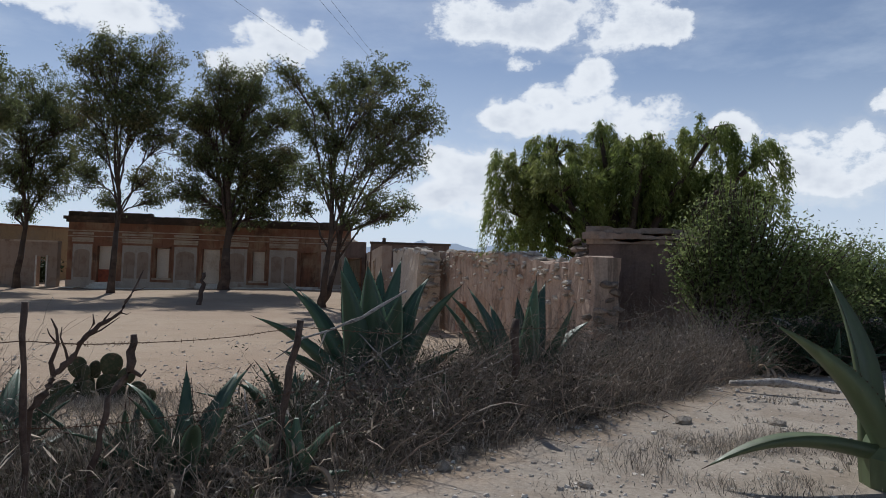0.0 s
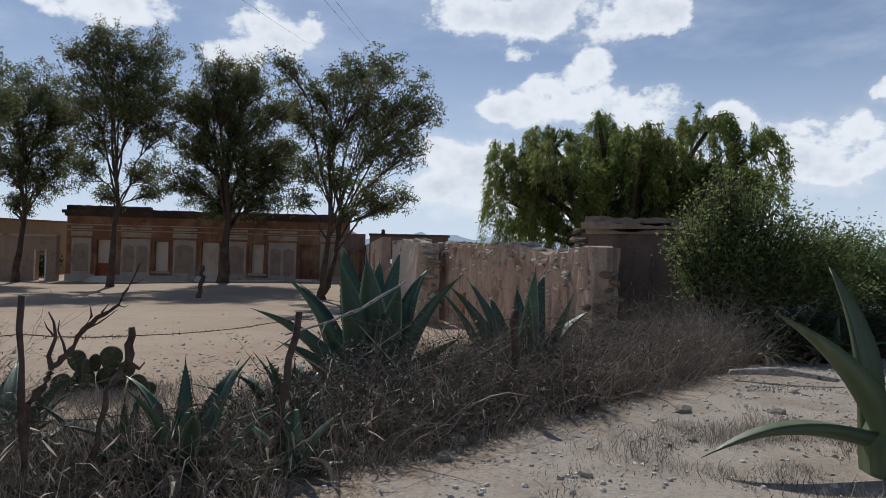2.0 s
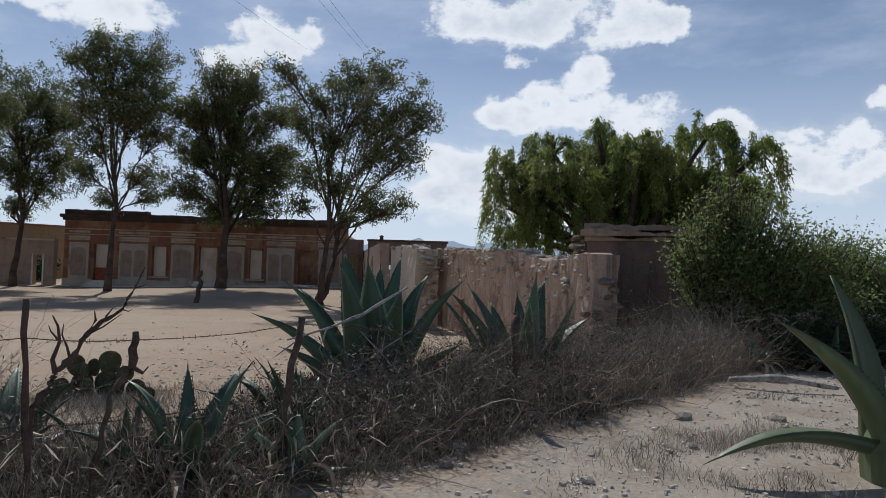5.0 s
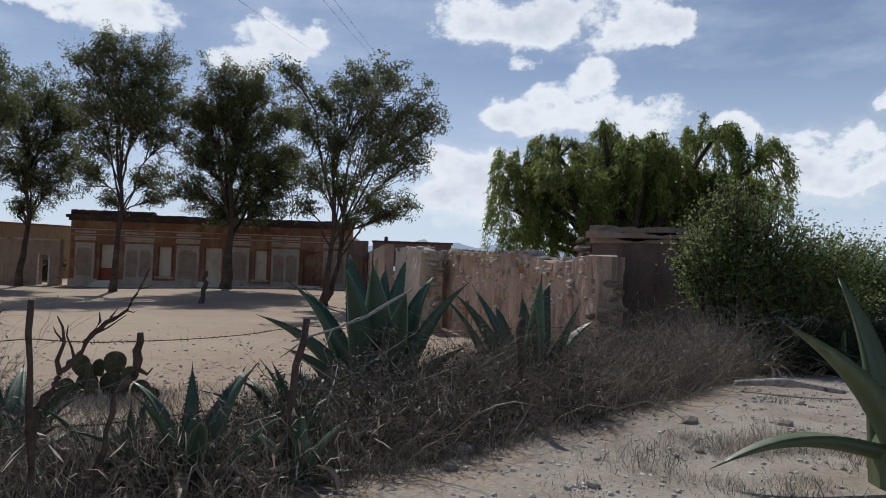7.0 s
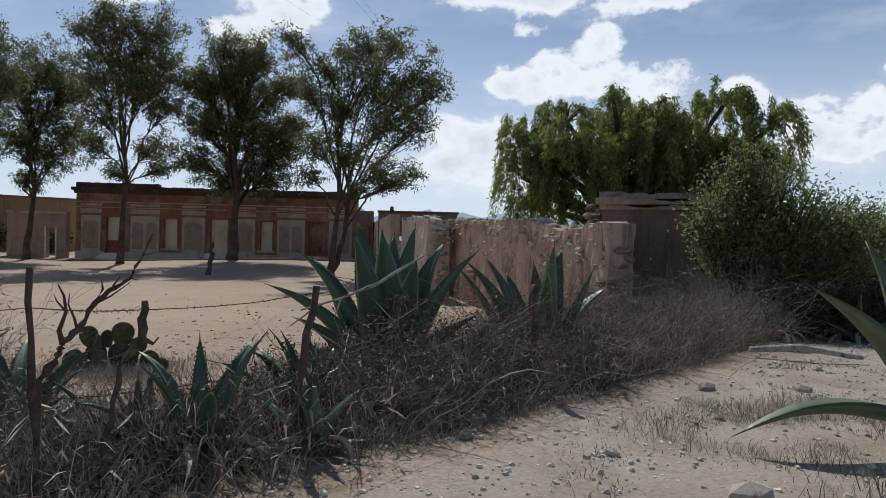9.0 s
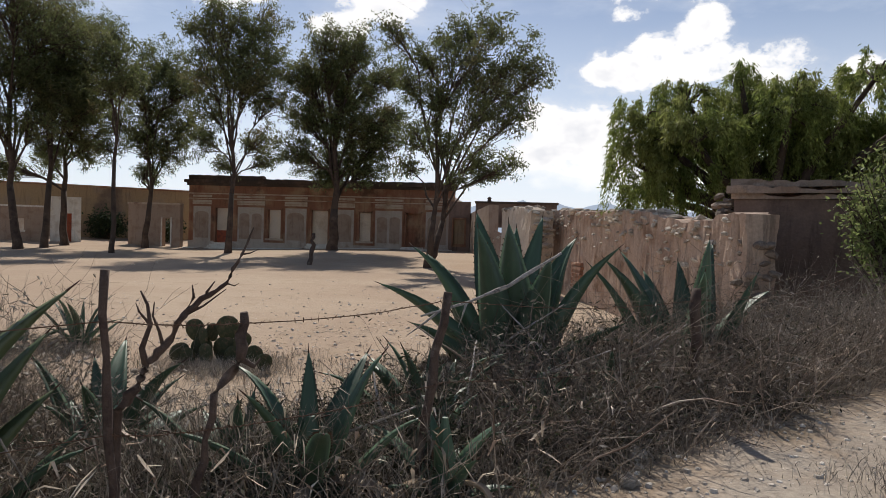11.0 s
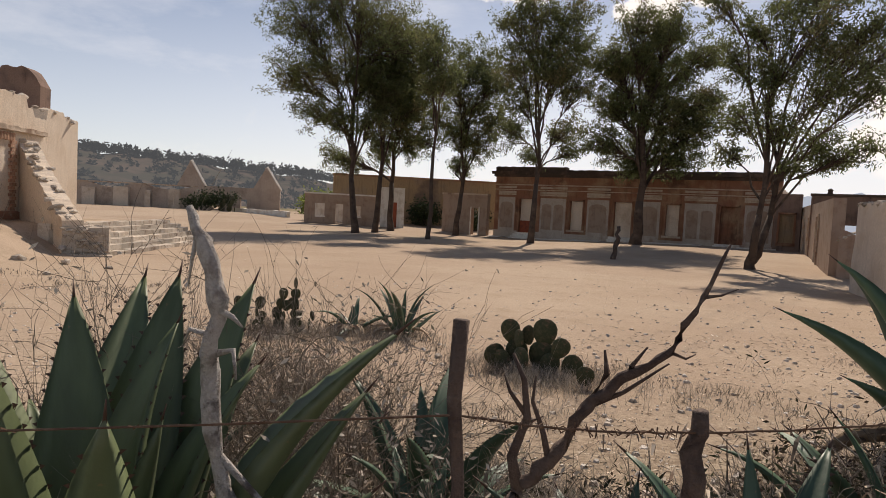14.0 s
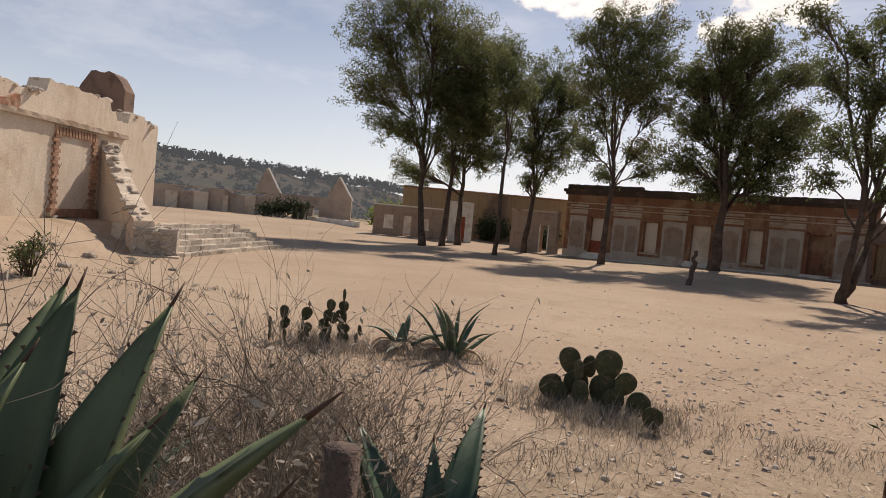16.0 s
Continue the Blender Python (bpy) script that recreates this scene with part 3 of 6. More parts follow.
    for d, n in ((door_1, 4), (door_2, 2), (door_3, 2)):
        zg = height((d[0] + d[1]) / 2, FACADE_Y - 0.6)
        for k in range(n):
            g = Geo()
            top = zg + (d[2] - zg) * (k + 1) / n
            g.box(d[0] - 0.28 + 0.05 * k, -0.1 - 0.3 * (n - k), -0.2, d[1] + 0.28 - 0.05 * k, -0.06, top, 0.012, random.Random(k))
            part("step", g, M_WHITE, b, "pale worn stone step")
    # a pale pavement kerb along the foot
    for k in range(18):
        xa = x0 + 1.2 * k
        z = height(xa + 0.6, FACADE_Y - 1.0)
        if not any(d[0] - 0.6 < xa + 0.6 < d[1] + 0.6 for d in (door_1, door_2, door_3)):
            g = Geo()
            g.box(xa, -1.15, z - 0.3, xa + 1.17, -0.062, z + 0.07, 0.012, random.Random(k))
            part("kerb_stone", g, M_WHITE, b, "pale paving slab along the foot of the wall")
    # roofless rooms behind
    part("back_wall", eroded(x1 - x0, 0.5, lambda u: 4.3, 0.5, 0.03, 0.1, 5), M_LIME, b, at=Matrix.Translation((x0, 6.5, 0)))
    for x in (x0 + 0.0, -22.2, -17.8, -13.9, -10.2, x1 - 0.45):
        part("cross_wall", eroded(5.8, 0.45, lambda u: 4.5, 0.5, 0.02, 0.08, int(x)), M_LIME, b, at=Matrix.Translation((x + 0.45, 0.66, 0)) @ Matrix.Rotation(math.pi / 2, 4, "Z"))
    return b


facade()


def side_annex():
    b = thing("annex_wall", "low beige plastered wall with an open doorway beside the facade", "wall", (-31.2, 50.2, 0))
    # the darker plaster colour stands in for tree shade on this wall
    part("wall", pierced(0, 4.4, -0.4, 3.55, 0.5, [(2.9, 3.6, 0.2, 2.45)]), M_NICHE, b)
    g = Geo()
    g.box(-0.06, -0.06, 3.55, 4.4, 0.55, 3.68)
    part("coping", g, M_BAND, b)
    g = Geo()
    for u in (2.8, 3.6):
        g.box(u, -0.05, 0.1, u + 0.1, 0.0, 2.55)
    part("door_frame", g, M_WHITE, b)


side_annex()


def right_wing():
    w = thing("wing_building", "wing of ruined building with doorways and flat top, darkened for shade", "building")
    m = frame_at((-5.2, 50.2), (-3.6, 50.2))
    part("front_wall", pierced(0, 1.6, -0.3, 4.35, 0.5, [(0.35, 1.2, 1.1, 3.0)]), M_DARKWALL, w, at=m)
    g = Geo()
    for a, b, c, d in ((0.23, 0.35, 0.95, 3.1), (1.2, 1.32, 0.95, 3.1), (0.23, 1.32, 3.0, 3.12), (0.2, 1.35, 0.9, 1.1)):
        g.box(a, -0.08, c, b, -0.002, d)
    part("window_frame", g, M_REDBAND, w, at=m)
    g = Geo()
    g.box(0.35, 0.2, 1.1, 1.2, 0.26, 3.0)
    g.box(0.45, 0.17, 1.25, 1.1, 0.2, 1.95)
    g.box(0.45, 0.17, 2.05, 1.1, 0.2, 2.85)
    part("shutter", g, M_YELLOW, w, "ochre boarded shutter", at=m)
    m = frame_at((-3.6, 50.7), (-1.5, 35.0))
    part("side_wall", pierced(0, 15.6, -0.3, 3.5, 0.5, [(1.5, 2.3, 0.4, 2.7), (5.0, 5.9, 0.3, 2.6), (9.3, 10.3, 0.3, 2.6)]), M_NICHE, w, "long stained side wall with doorways", at=m)
    for a, c in ((1.5, 2.3), (5.0, 5.9), (9.3, 10.3)):
        g = Geo()
        g.box(a - 0.15, -0.06, 0.2, a, -0.002, 2.75)
        g.box(c, -0.06, 0.2, c + 0.15, -0.002, 2.75)
        g.box(a - 0.15, -0.06, 2.75, c + 0.15, -0.002, 2.9)
        part("door_frame", g, M_BAND, w, at=m)
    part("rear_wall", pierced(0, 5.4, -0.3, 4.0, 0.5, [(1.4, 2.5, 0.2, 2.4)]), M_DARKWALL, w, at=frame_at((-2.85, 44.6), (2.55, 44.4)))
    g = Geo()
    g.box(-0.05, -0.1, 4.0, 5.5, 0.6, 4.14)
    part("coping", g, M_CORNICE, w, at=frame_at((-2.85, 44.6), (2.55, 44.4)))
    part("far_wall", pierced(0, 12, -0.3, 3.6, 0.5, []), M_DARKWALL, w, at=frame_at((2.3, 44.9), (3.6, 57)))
    g = Geo()
    g.tube([(0.9, 0.2, 4.13), (0.9, 0.2, 4.3), (0.9, 0.2, 4.36), (0.9, 0.2, 4.45)], [0.16, 0.12, 0.17, 0.05], 8)
    part("finial", g, M_CORNICE, w, "small round stone finial", at=frame_at((-2.85, 44.6), (2.55, 44.4)))
    p = thing("masonry_pillar", "squat pale plastered pillar with crumbling top", "pillar", (-1.2, 34.2, 0))
    part("shaft", eroded(0.75, 0.7, lambda u: 2.2 - 0.4 * u, 0.12, 0.03, 0.08, 3), M_NICHE, p)
    rng = random.Random(9)
    stones_on(p, [(rng.uniform(0, 0.9), rng.uniform(0, 0.6), 2.0 - 0.4 * rng.random(), rng.uniform(0.2, 0.32)) for _ in range(9)], rng)


right_wing()


# ---- the eroded wall and corner block beside the lane ----


def crumbled(name, label, p0, p1, thick, top, mat, seed, stones, rough=0.05, ragged=0.1, flare=0.0, cat="wall", flute=0.0, cell=0.12):
    m = frame_at(p0, p1)
    length = math.hypot(p1[0] - p0[0], p1[1] - p0[1])
    w = thing(name, label, cat, m)
    part("wall", eroded(length, thick, top, cell, rough, ragged, seed, flare=flare, flute=flute), mat, w)
    rng = random.Random(seed)
    places = []
    for _ in range(stones):
        u = rng.random()
        places.append((u * length, rng.uniform(0.0, thick), top(u) + ragged * noise.noise((u * length * 1.7, seed, 1)) + rng.uniform(-0.08, 0.03), rng.uniform(0.16, 0.34)))
    stones_on(w, places, rng)
    return w, length


def sag(u):
    return 2.8 - 0.22 * smooth01(0.0, 0.6, u) - 0.3 * smooth01(0.6, 0.86, u) + 0.1 * smooth01(0.88, 0.95, u)


lane_wall, lane_len = crumbled("eroded_wall", "pink eroded plaster wall with rubble showing along the top", (1.18, 24.0), (3.5, 11.1), 0.55, sag, M_PINK, 21, 90, 0.03, 0.07, flute=0.14, cell=0.055)


def lane_wall_details():
    rng = random.Random(77)
    # vertical runs of washed-out rubble standing proud of the face
    places = []
    for _ in range(150):
        u = rng.random()
        places.append((u * lane_len, -0.01, sag(u) - abs(rng.gauss(0, 0.45)) - 0.08, rng.uniform(0.08, 0.2)))
    stones_on(lane_wall, places, rng)
    # broken end with stacked stones, their shadow put into a darker colour
    places = [(lane_len + rng.uniform(-0.25, 0.08), rng.uniform(0, 0.5), 0.3 + 0.16 * k + rng.uniform(-0.03, 0.03), rng.uniform(0.2, 0.34)) for k in range(11) for _ in range(3)]
    stones_on(lane_wall, places, rng, kinds=DARK_ROCKS)
    for k in range(9):
        g = Geo()
        g.box(0, 0, 0, 1.0, 0.1, 0.1, 0.012, rng)
        part("brick", g, M_BRICK, lane_wall, "orange brick in a patched doorway", at=Matrix.Translation((lane_len * 0.24 + 0.05 * (k % 2), -0.09, 0.15 + 0.115 * k)))


lane_wall_details()

stub, _ = crumbled("wall_stub", "tall cream plastered wall remnant with broken rubble end", (-0.66, 27.2), (0.4, 22.3), 0.75, lambda u: 2.95 - 0.25 * smooth01(0.6, 1, u), M_CREAM, 31, 36, 0.04, 0.1, 0.15)


def stub_end():
    rng = random.Random(12)
    stones_on(stub, [(5.0 + rng.uniform(-0.1, 0.25), rng.uniform(0.05, 0.75), 0.1 + 0.17 * k, rng.uniform(0.22, 0.38)) for k in range(15) for _ in range(3)], rng)
    g = Geo()
    g.box(4.9, -0.4, -0.2, 5.5, 0.0, 0.42, 0.05, rng)
    part("buttress", g, M_CREAM, stub, "low broken plastered footing")


stub_end()


def corner_block():
    m = frame_at((3.95, 13.1), (6.4, 11.95))
    b = thing("corner_block", "weathered plastered masonry block with brick cornice, darkened for shade", "wall", m)
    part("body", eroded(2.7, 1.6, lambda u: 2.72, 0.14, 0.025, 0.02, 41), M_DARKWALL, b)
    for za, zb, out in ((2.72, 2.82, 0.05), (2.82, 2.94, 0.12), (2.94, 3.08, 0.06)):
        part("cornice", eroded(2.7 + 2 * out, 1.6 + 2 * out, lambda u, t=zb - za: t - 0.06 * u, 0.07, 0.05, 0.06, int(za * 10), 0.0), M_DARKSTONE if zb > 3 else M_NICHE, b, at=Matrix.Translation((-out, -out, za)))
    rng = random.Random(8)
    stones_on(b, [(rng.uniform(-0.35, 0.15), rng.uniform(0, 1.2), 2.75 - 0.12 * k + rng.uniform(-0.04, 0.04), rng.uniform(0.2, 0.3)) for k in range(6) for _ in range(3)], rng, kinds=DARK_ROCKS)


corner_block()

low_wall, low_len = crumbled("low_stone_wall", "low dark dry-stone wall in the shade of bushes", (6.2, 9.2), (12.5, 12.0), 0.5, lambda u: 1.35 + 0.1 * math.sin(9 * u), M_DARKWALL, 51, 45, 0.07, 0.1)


# ---- the ruin with steps on the far left ----
W0 = Vector((-27.5, 16.2))


def left_ruin():
    end = W0 - STEP_T * 13.0
    m = frame_at(tuple(end), tuple(W0))

    def top(u):
        x = 13 - u * 13
        return 4.82 + 0.42 * (1 if 3.4 < x < 6.9 else 0) + 0.2 * (1 if 1.0 < x < 2.2 else 0) - 0.25 * (1 if 2.2 < x < 3.0 else 0)

    r = thing("ruined_house", "tall roofless cream ruin with brick-framed blocked window", "ruin", m)
    L = 13.0
    part("wall", eroded(L, 0.7, top, 0.14, 0.012, 0.11, 61), M_LIME, r)
    g = eroded(L - 2.4, 0.16, lambda u: 0.16, 0.2, 0.03, 0.03, 62, 0.0)
    part("cornice", g, M_BAND, r, "crumbling moulded cornice", at=Matrix.Translation((0, -0.15, 3.95)))
    g = eroded(2.6, 0.2, lambda u: 0.34 + 0.12 * math.sin(7 * u), 0.12, 0.04, 0.06, 66, 0.0)
    part("broken_brickwork", g, M_BRICK, r, at=Matrix.Translation((2.2, -0.14, 4.1)))
    rng = random.Random(63)
    stones_on(r, [(u * L, rng.uniform(0, 0.7), top(u) + rng.uniform(-0.1, 0.05), rng.uniform(0.2, 0.42)) for u in [rng.random() for _ in range(70)]], rng)
    # brick surround of the blocked window
    x0, x1, z0, z1 = 6.65, 8.7, 1.25, 3.62
    brick = Geo()
    brick.box(-0.13, -0.05, -0.055, 0.13, 0.05, 0.055, 0.006, random.Random(3))
    me = brick.mesh("brick", M_BRICK)
    n = 20
    for k in range(n):
        z = z0 + (z1 - z0) * (k + 0.5) / n
        for x in (x0, x1):
            part("brick", me, None, r, at=Matrix.Translation((x + (0.04 if k % 2 else -0.04), -0.03, z)) @ pose(0, 0, 0, 0, 0, rng.uniform(-3, 3)))
    for k in range(14):
        part("brick", me, None, r, at=Matrix.Translation((x0 - 0.1 + (x1 - x0 + 0.2) * (k + 0.5) / 14, -0.03, z1 + 0.12)) @ pose(0, 0, 0, 0, 90, 0))
    g = Geo()
    g.box(x0 - 0.25, -0.16, z0 - 0.28, x1 + 0.25, -0.003, z0 - 0.02, 0.015, rng)
    part("sill", g, M_BRICK, r)
    # the far end wall with its rounded broken gable
    e = frame_at(tuple(W0 - STEP_T * 0.7 - STEP_N * 0.72), tuple(W0 - STEP_T * 0.7 - STEP_N * 8.0))
    part("end_wall", eroded(7.2, 0.7, lambda u: 5.0 + 1.65 * math.exp(-((u - 0.13) / 0.15) ** 4), 0.18, 0.04, 0.14, 64), M_DARKWALL, r, "grey broken gable wall", at=m.inverted() @ e)
    # thick broken stair wall that slopes down from the house
    b = thing("broken_stair_wall", "broken plastered wall stub sloping down beside the steps", "wall", frame_at((-25.4, 13.0), (-20.95, 12.15)))
    part("wall", eroded(4.5, 0.6, lambda u: 3.7 - 2.6 * u ** 0.85, 0.12, 0.03, 0.06, 65), M_LIME, b)
    stones_on(b, [(u * 4.5, rng.uniform(0.0, 0.6), 3.7 - 2.6 * u ** 0.85 + rng.uniform(-0.08, 0.04), rng.uniform(0.18, 0.34)) for u in [rng.random() for _ in range(40)]], rng)


left_ruin()


def terrace():
    a = frame_at(tuple(STEP_O), tuple(STEP_O + STEP_T * 10))      # x along the steps, y towards -STEP_N
    t = thing("terrace", "raised earth terrace behind stone steps", "terrace", a, kind="structure")

    def top(x, y):
        p = a @ Vector((x, y, 0))
        low = height(p.x, p.y) - 0.08
        t = 0.94 + 0.04 * noise.noise((x * 0.6, y * 0.6, 9))
        if x < 0.2:
            t = low + (t - low) * (1 - 0.35 * smooth01(-1.0, -7.0, x)) * smooth01(0.6, 3.6, y) * smooth01(-11.0, -8.5, x)
        if x > 10.4:
            t = low + (t - low) * smooth01(13.0, 10.4, x)
        return t if y > 1.9 or x < 0.2 else low

    g = Geo()
    nx, ny = 62, 26
    for k in range(nx + 1):
        for j in range(ny + 1):
            x, y = -11.5 + 25.0 * k / nx, 0.5 + 11.0 * j / ny
            g.v.append((x, y, top(x, y)))
    for k in range(nx):
        for j in range(ny):
            q = k * (ny + 1) + j
            g.f.append((q, q + ny + 1, q + ny + 2, q + 1))
    part("fill", g, M_EARTH, t, smooth=True)
    rng = random.Random(4)
    s = thing("stone_steps", "wide worn flight of rubble stone steps", "steps", a)
    for k in range(6):
        z = 0.16 * (k + 1)
        x = 0.1
        while x < 10.2 - 0.12 * k:
            w = rng.uniform(0.45, 0.95)
            g = Geo()
            g.box(x, 0.36 * k, -0.15, x + w - 0.03, 0.36 * k + 0.42, z, 0.022, rng)
            part("step_stone", g, M_STONE, s)
            x += w
    # rubble cheek beside the steps
    c = thing("stair_cheek", "square rubble stone cheek wall on a slab beside the steps", "wall", frame_at((-20.97, 12.14), (-20.27, 13.2)))
    part("core", eroded(1.27, 1.3, lambda u: 0.93, 0.15, 0.03, 0.03, 71), M_STONE, c)
    stones_on(c, [(rng.uniform(0, 1.27), 0.0, rng.uniform(0.05, 0.9), rng.uniform(0.1, 0.22)) for _ in range(60)], rng)
    stones_on(c, [(rng.uniform(0, 1.27), rng.uniform(0.1, 1.2), 0.93, rng.uniform(0.13, 0.24)) for _ in range(22)], rng)
    g = Geo()
    g.box(-0.1, -0.3, -0.2, 1.4, -0.04, 0.12, 0.02, rng)
    part("slab", g, M_CREAM, c)


terrace()


# ---- far ruins and low buildings ----


def far_ruins():
    p0, p1 = (-73.5, 40.4), (-55.6, 54.7)
    m = frame_at(p0, p1)
    w = thing("far_ruin", "row of low roofless plastered ruins with two gables", "ruin", m)
    part("wall", eroded(14.0, 0.6, lambda u: 3.1 + 0.25 * math.sin(14 * u), 0.4, 0.03, 0.1, 81), M_FARWALL, w)
    part("front_wall", pierced(14.0, 22.9, -0.4, 3.5, 0.5, [(15.5, 16.4, 1.0, 2.4), (18.6, 19.3, 1.2, 2.2)]), M_FARWALL, w)
    for x, tip in ((11.1, 6.2), (19.3, 5.9)):
        g = Geo()
        prof = [(0.6, 3.4), (3.6, 3.4), (2.0, tip)]
        g.quad(*[(p[0], 0, p[1]) for p in prof])
        g.quad(*[(p[0], 0.5, p[1]) for p in reversed(prof)])
        for i in range(3):
            q, r = prof[i], prof[(i + 1) % 3]
            g.quad((q[0], 0.5, q[1]), (r[0], 0.5, r[1]), (r[0], 0, r[1]), (q[0], 0, q[1]))
        part("gable", g, M_FARWALL, w, at=Matrix.Translation((x, 0.01, 0)))
        g = Geo()
        g.tube([(3.65, 0.2, 3.4), (2.0, 0.2, tip + 0.05)], [0.2, 0.2], 4)
        part("gable_coping", g, M_WHITE, w, "pale gable coping", at=Matrix.Translation((x, 0.01, 0)))
    for x, wd in ((2.0, 1.3), (5.2, 1.6), (8.5, 0.6), (11.0, 1.2)):
        g = Geo()
        g.box(x, -0.5, -0.4, x + wd, 0.0, 2.7 + 0.2 * (int(x) % 2), 0.03, random.Random(int(x)))
        part("buttress", g, M_CREAM, w)
    g = Geo()
    g.box(0, -0.1, 3.3, 14.0, 0.7, 3.42)
    part("coping", g, M_BAND, w)
    l = thing("parapet_wall", "low pale wall along the terrace edge", "wall", frame_at((-57.5, 49.5), (-46.5, 47.0)))
    part("wall", eroded(11.0, 0.4, lambda u: 1.25, 0.4, 0.02, 0.04, 85), M_WHITE, l)


far_ruins()


def low_house():
    m = frame_at((-41.6, 44.0), (-36.4, 47.9))
    h = thing("low_house", "small low beige ruin with two windows and a doorway", "building", m)
    part("wall", pierced(0, 6.4, -0.4, 3.0, 0.45, [(1.0, 1.75, 1.1, 2.2), (2.7, 3.35, 0.5, 2.2), (4.2, 4.9, 1.2, 2.1)]), M_NICHE, h)
    g = Geo()
    g.box(-0.08, -0.1, 3.0, 6.45, 0.6, 3.13)
    part("coping", g, M_WHITE, h)
    for a, b, c, d in ((1.0, 1.75, 1.1, 2.2), (4.2, 4.9, 1.2, 2.1)):
        g = Geo()
        g.box(a - 0.08, -0.05, c - 0.12, b + 0.08, -0.002, c)
        g.box(a - 0.08, -0.05, c, a, -0.002, d)
        part("window_frame", g, M_WHITE, h)
    g = Geo()
    g.box(0, 3.6, -0.3, 6.4, 4.0, 2.6)
    part("back_wall", g, M_WHITE, h)
    a = thing("arched_gateway", "whitewashed gateway with pointed red door", "gateway", frame_at((-36.3, 48.0), (-34.6, 49.3)))
    part("wall", pierced(0, 2.1, -0.4, 3.9, 0.45, [(0.7, 1.45, 0.2, 2.6)]), M_WHITE, a)
    g = Geo()
    g.box(0.7, 0.2, 0.2, 1.45, 0.25, 2.6)
    part("door", g, M_DOOR, a)
    y = thing("ochre_building", "large ochre plastered ruin wall behind the trees", "building", frame_at((-44.4, 50.8), (-31.2, 60.4)))
    part("wall", pierced(0, 16.3, -0.4, 5.1, 0.5, [(5.0, 5.8, 1.0, 2.6), (12.2, 13.0, 1.3, 3.0)]), M_YELLOW, y)
    g = Geo()
    g.box(-0.1, -0.12, 5.1, 16.4, 0.6, 5.26)
    part("coping", g, M_REDBAND, y)
    for a0 in (5.0, 12.2):
        g = Geo()
        g.box(a0 - 0.12, -0.05, 0.9, a0, -0.002, 3.1)
        g.box(a0 + 0.8, -0.05, 0.9, a0 + 0.92, -0.002, 3.1)
        part("window_frame", g, M_WHITE, y)


low_house()
# ---- trees ----


def crooked(p, d, length, n, wander, rng, droop=0.0):
    """A wandering line of points from p along d."""
    pts = [Vector(p)]
    d = Vector(d).normalized()
    for _ in range(n):
        d = (d + Vector((rng.gauss(0, wander), rng.gauss(0, wander), rng.gauss(0, wander) - droop))).normalized()
        pts.append(pts[-1] + d * (length / n))
    return pts


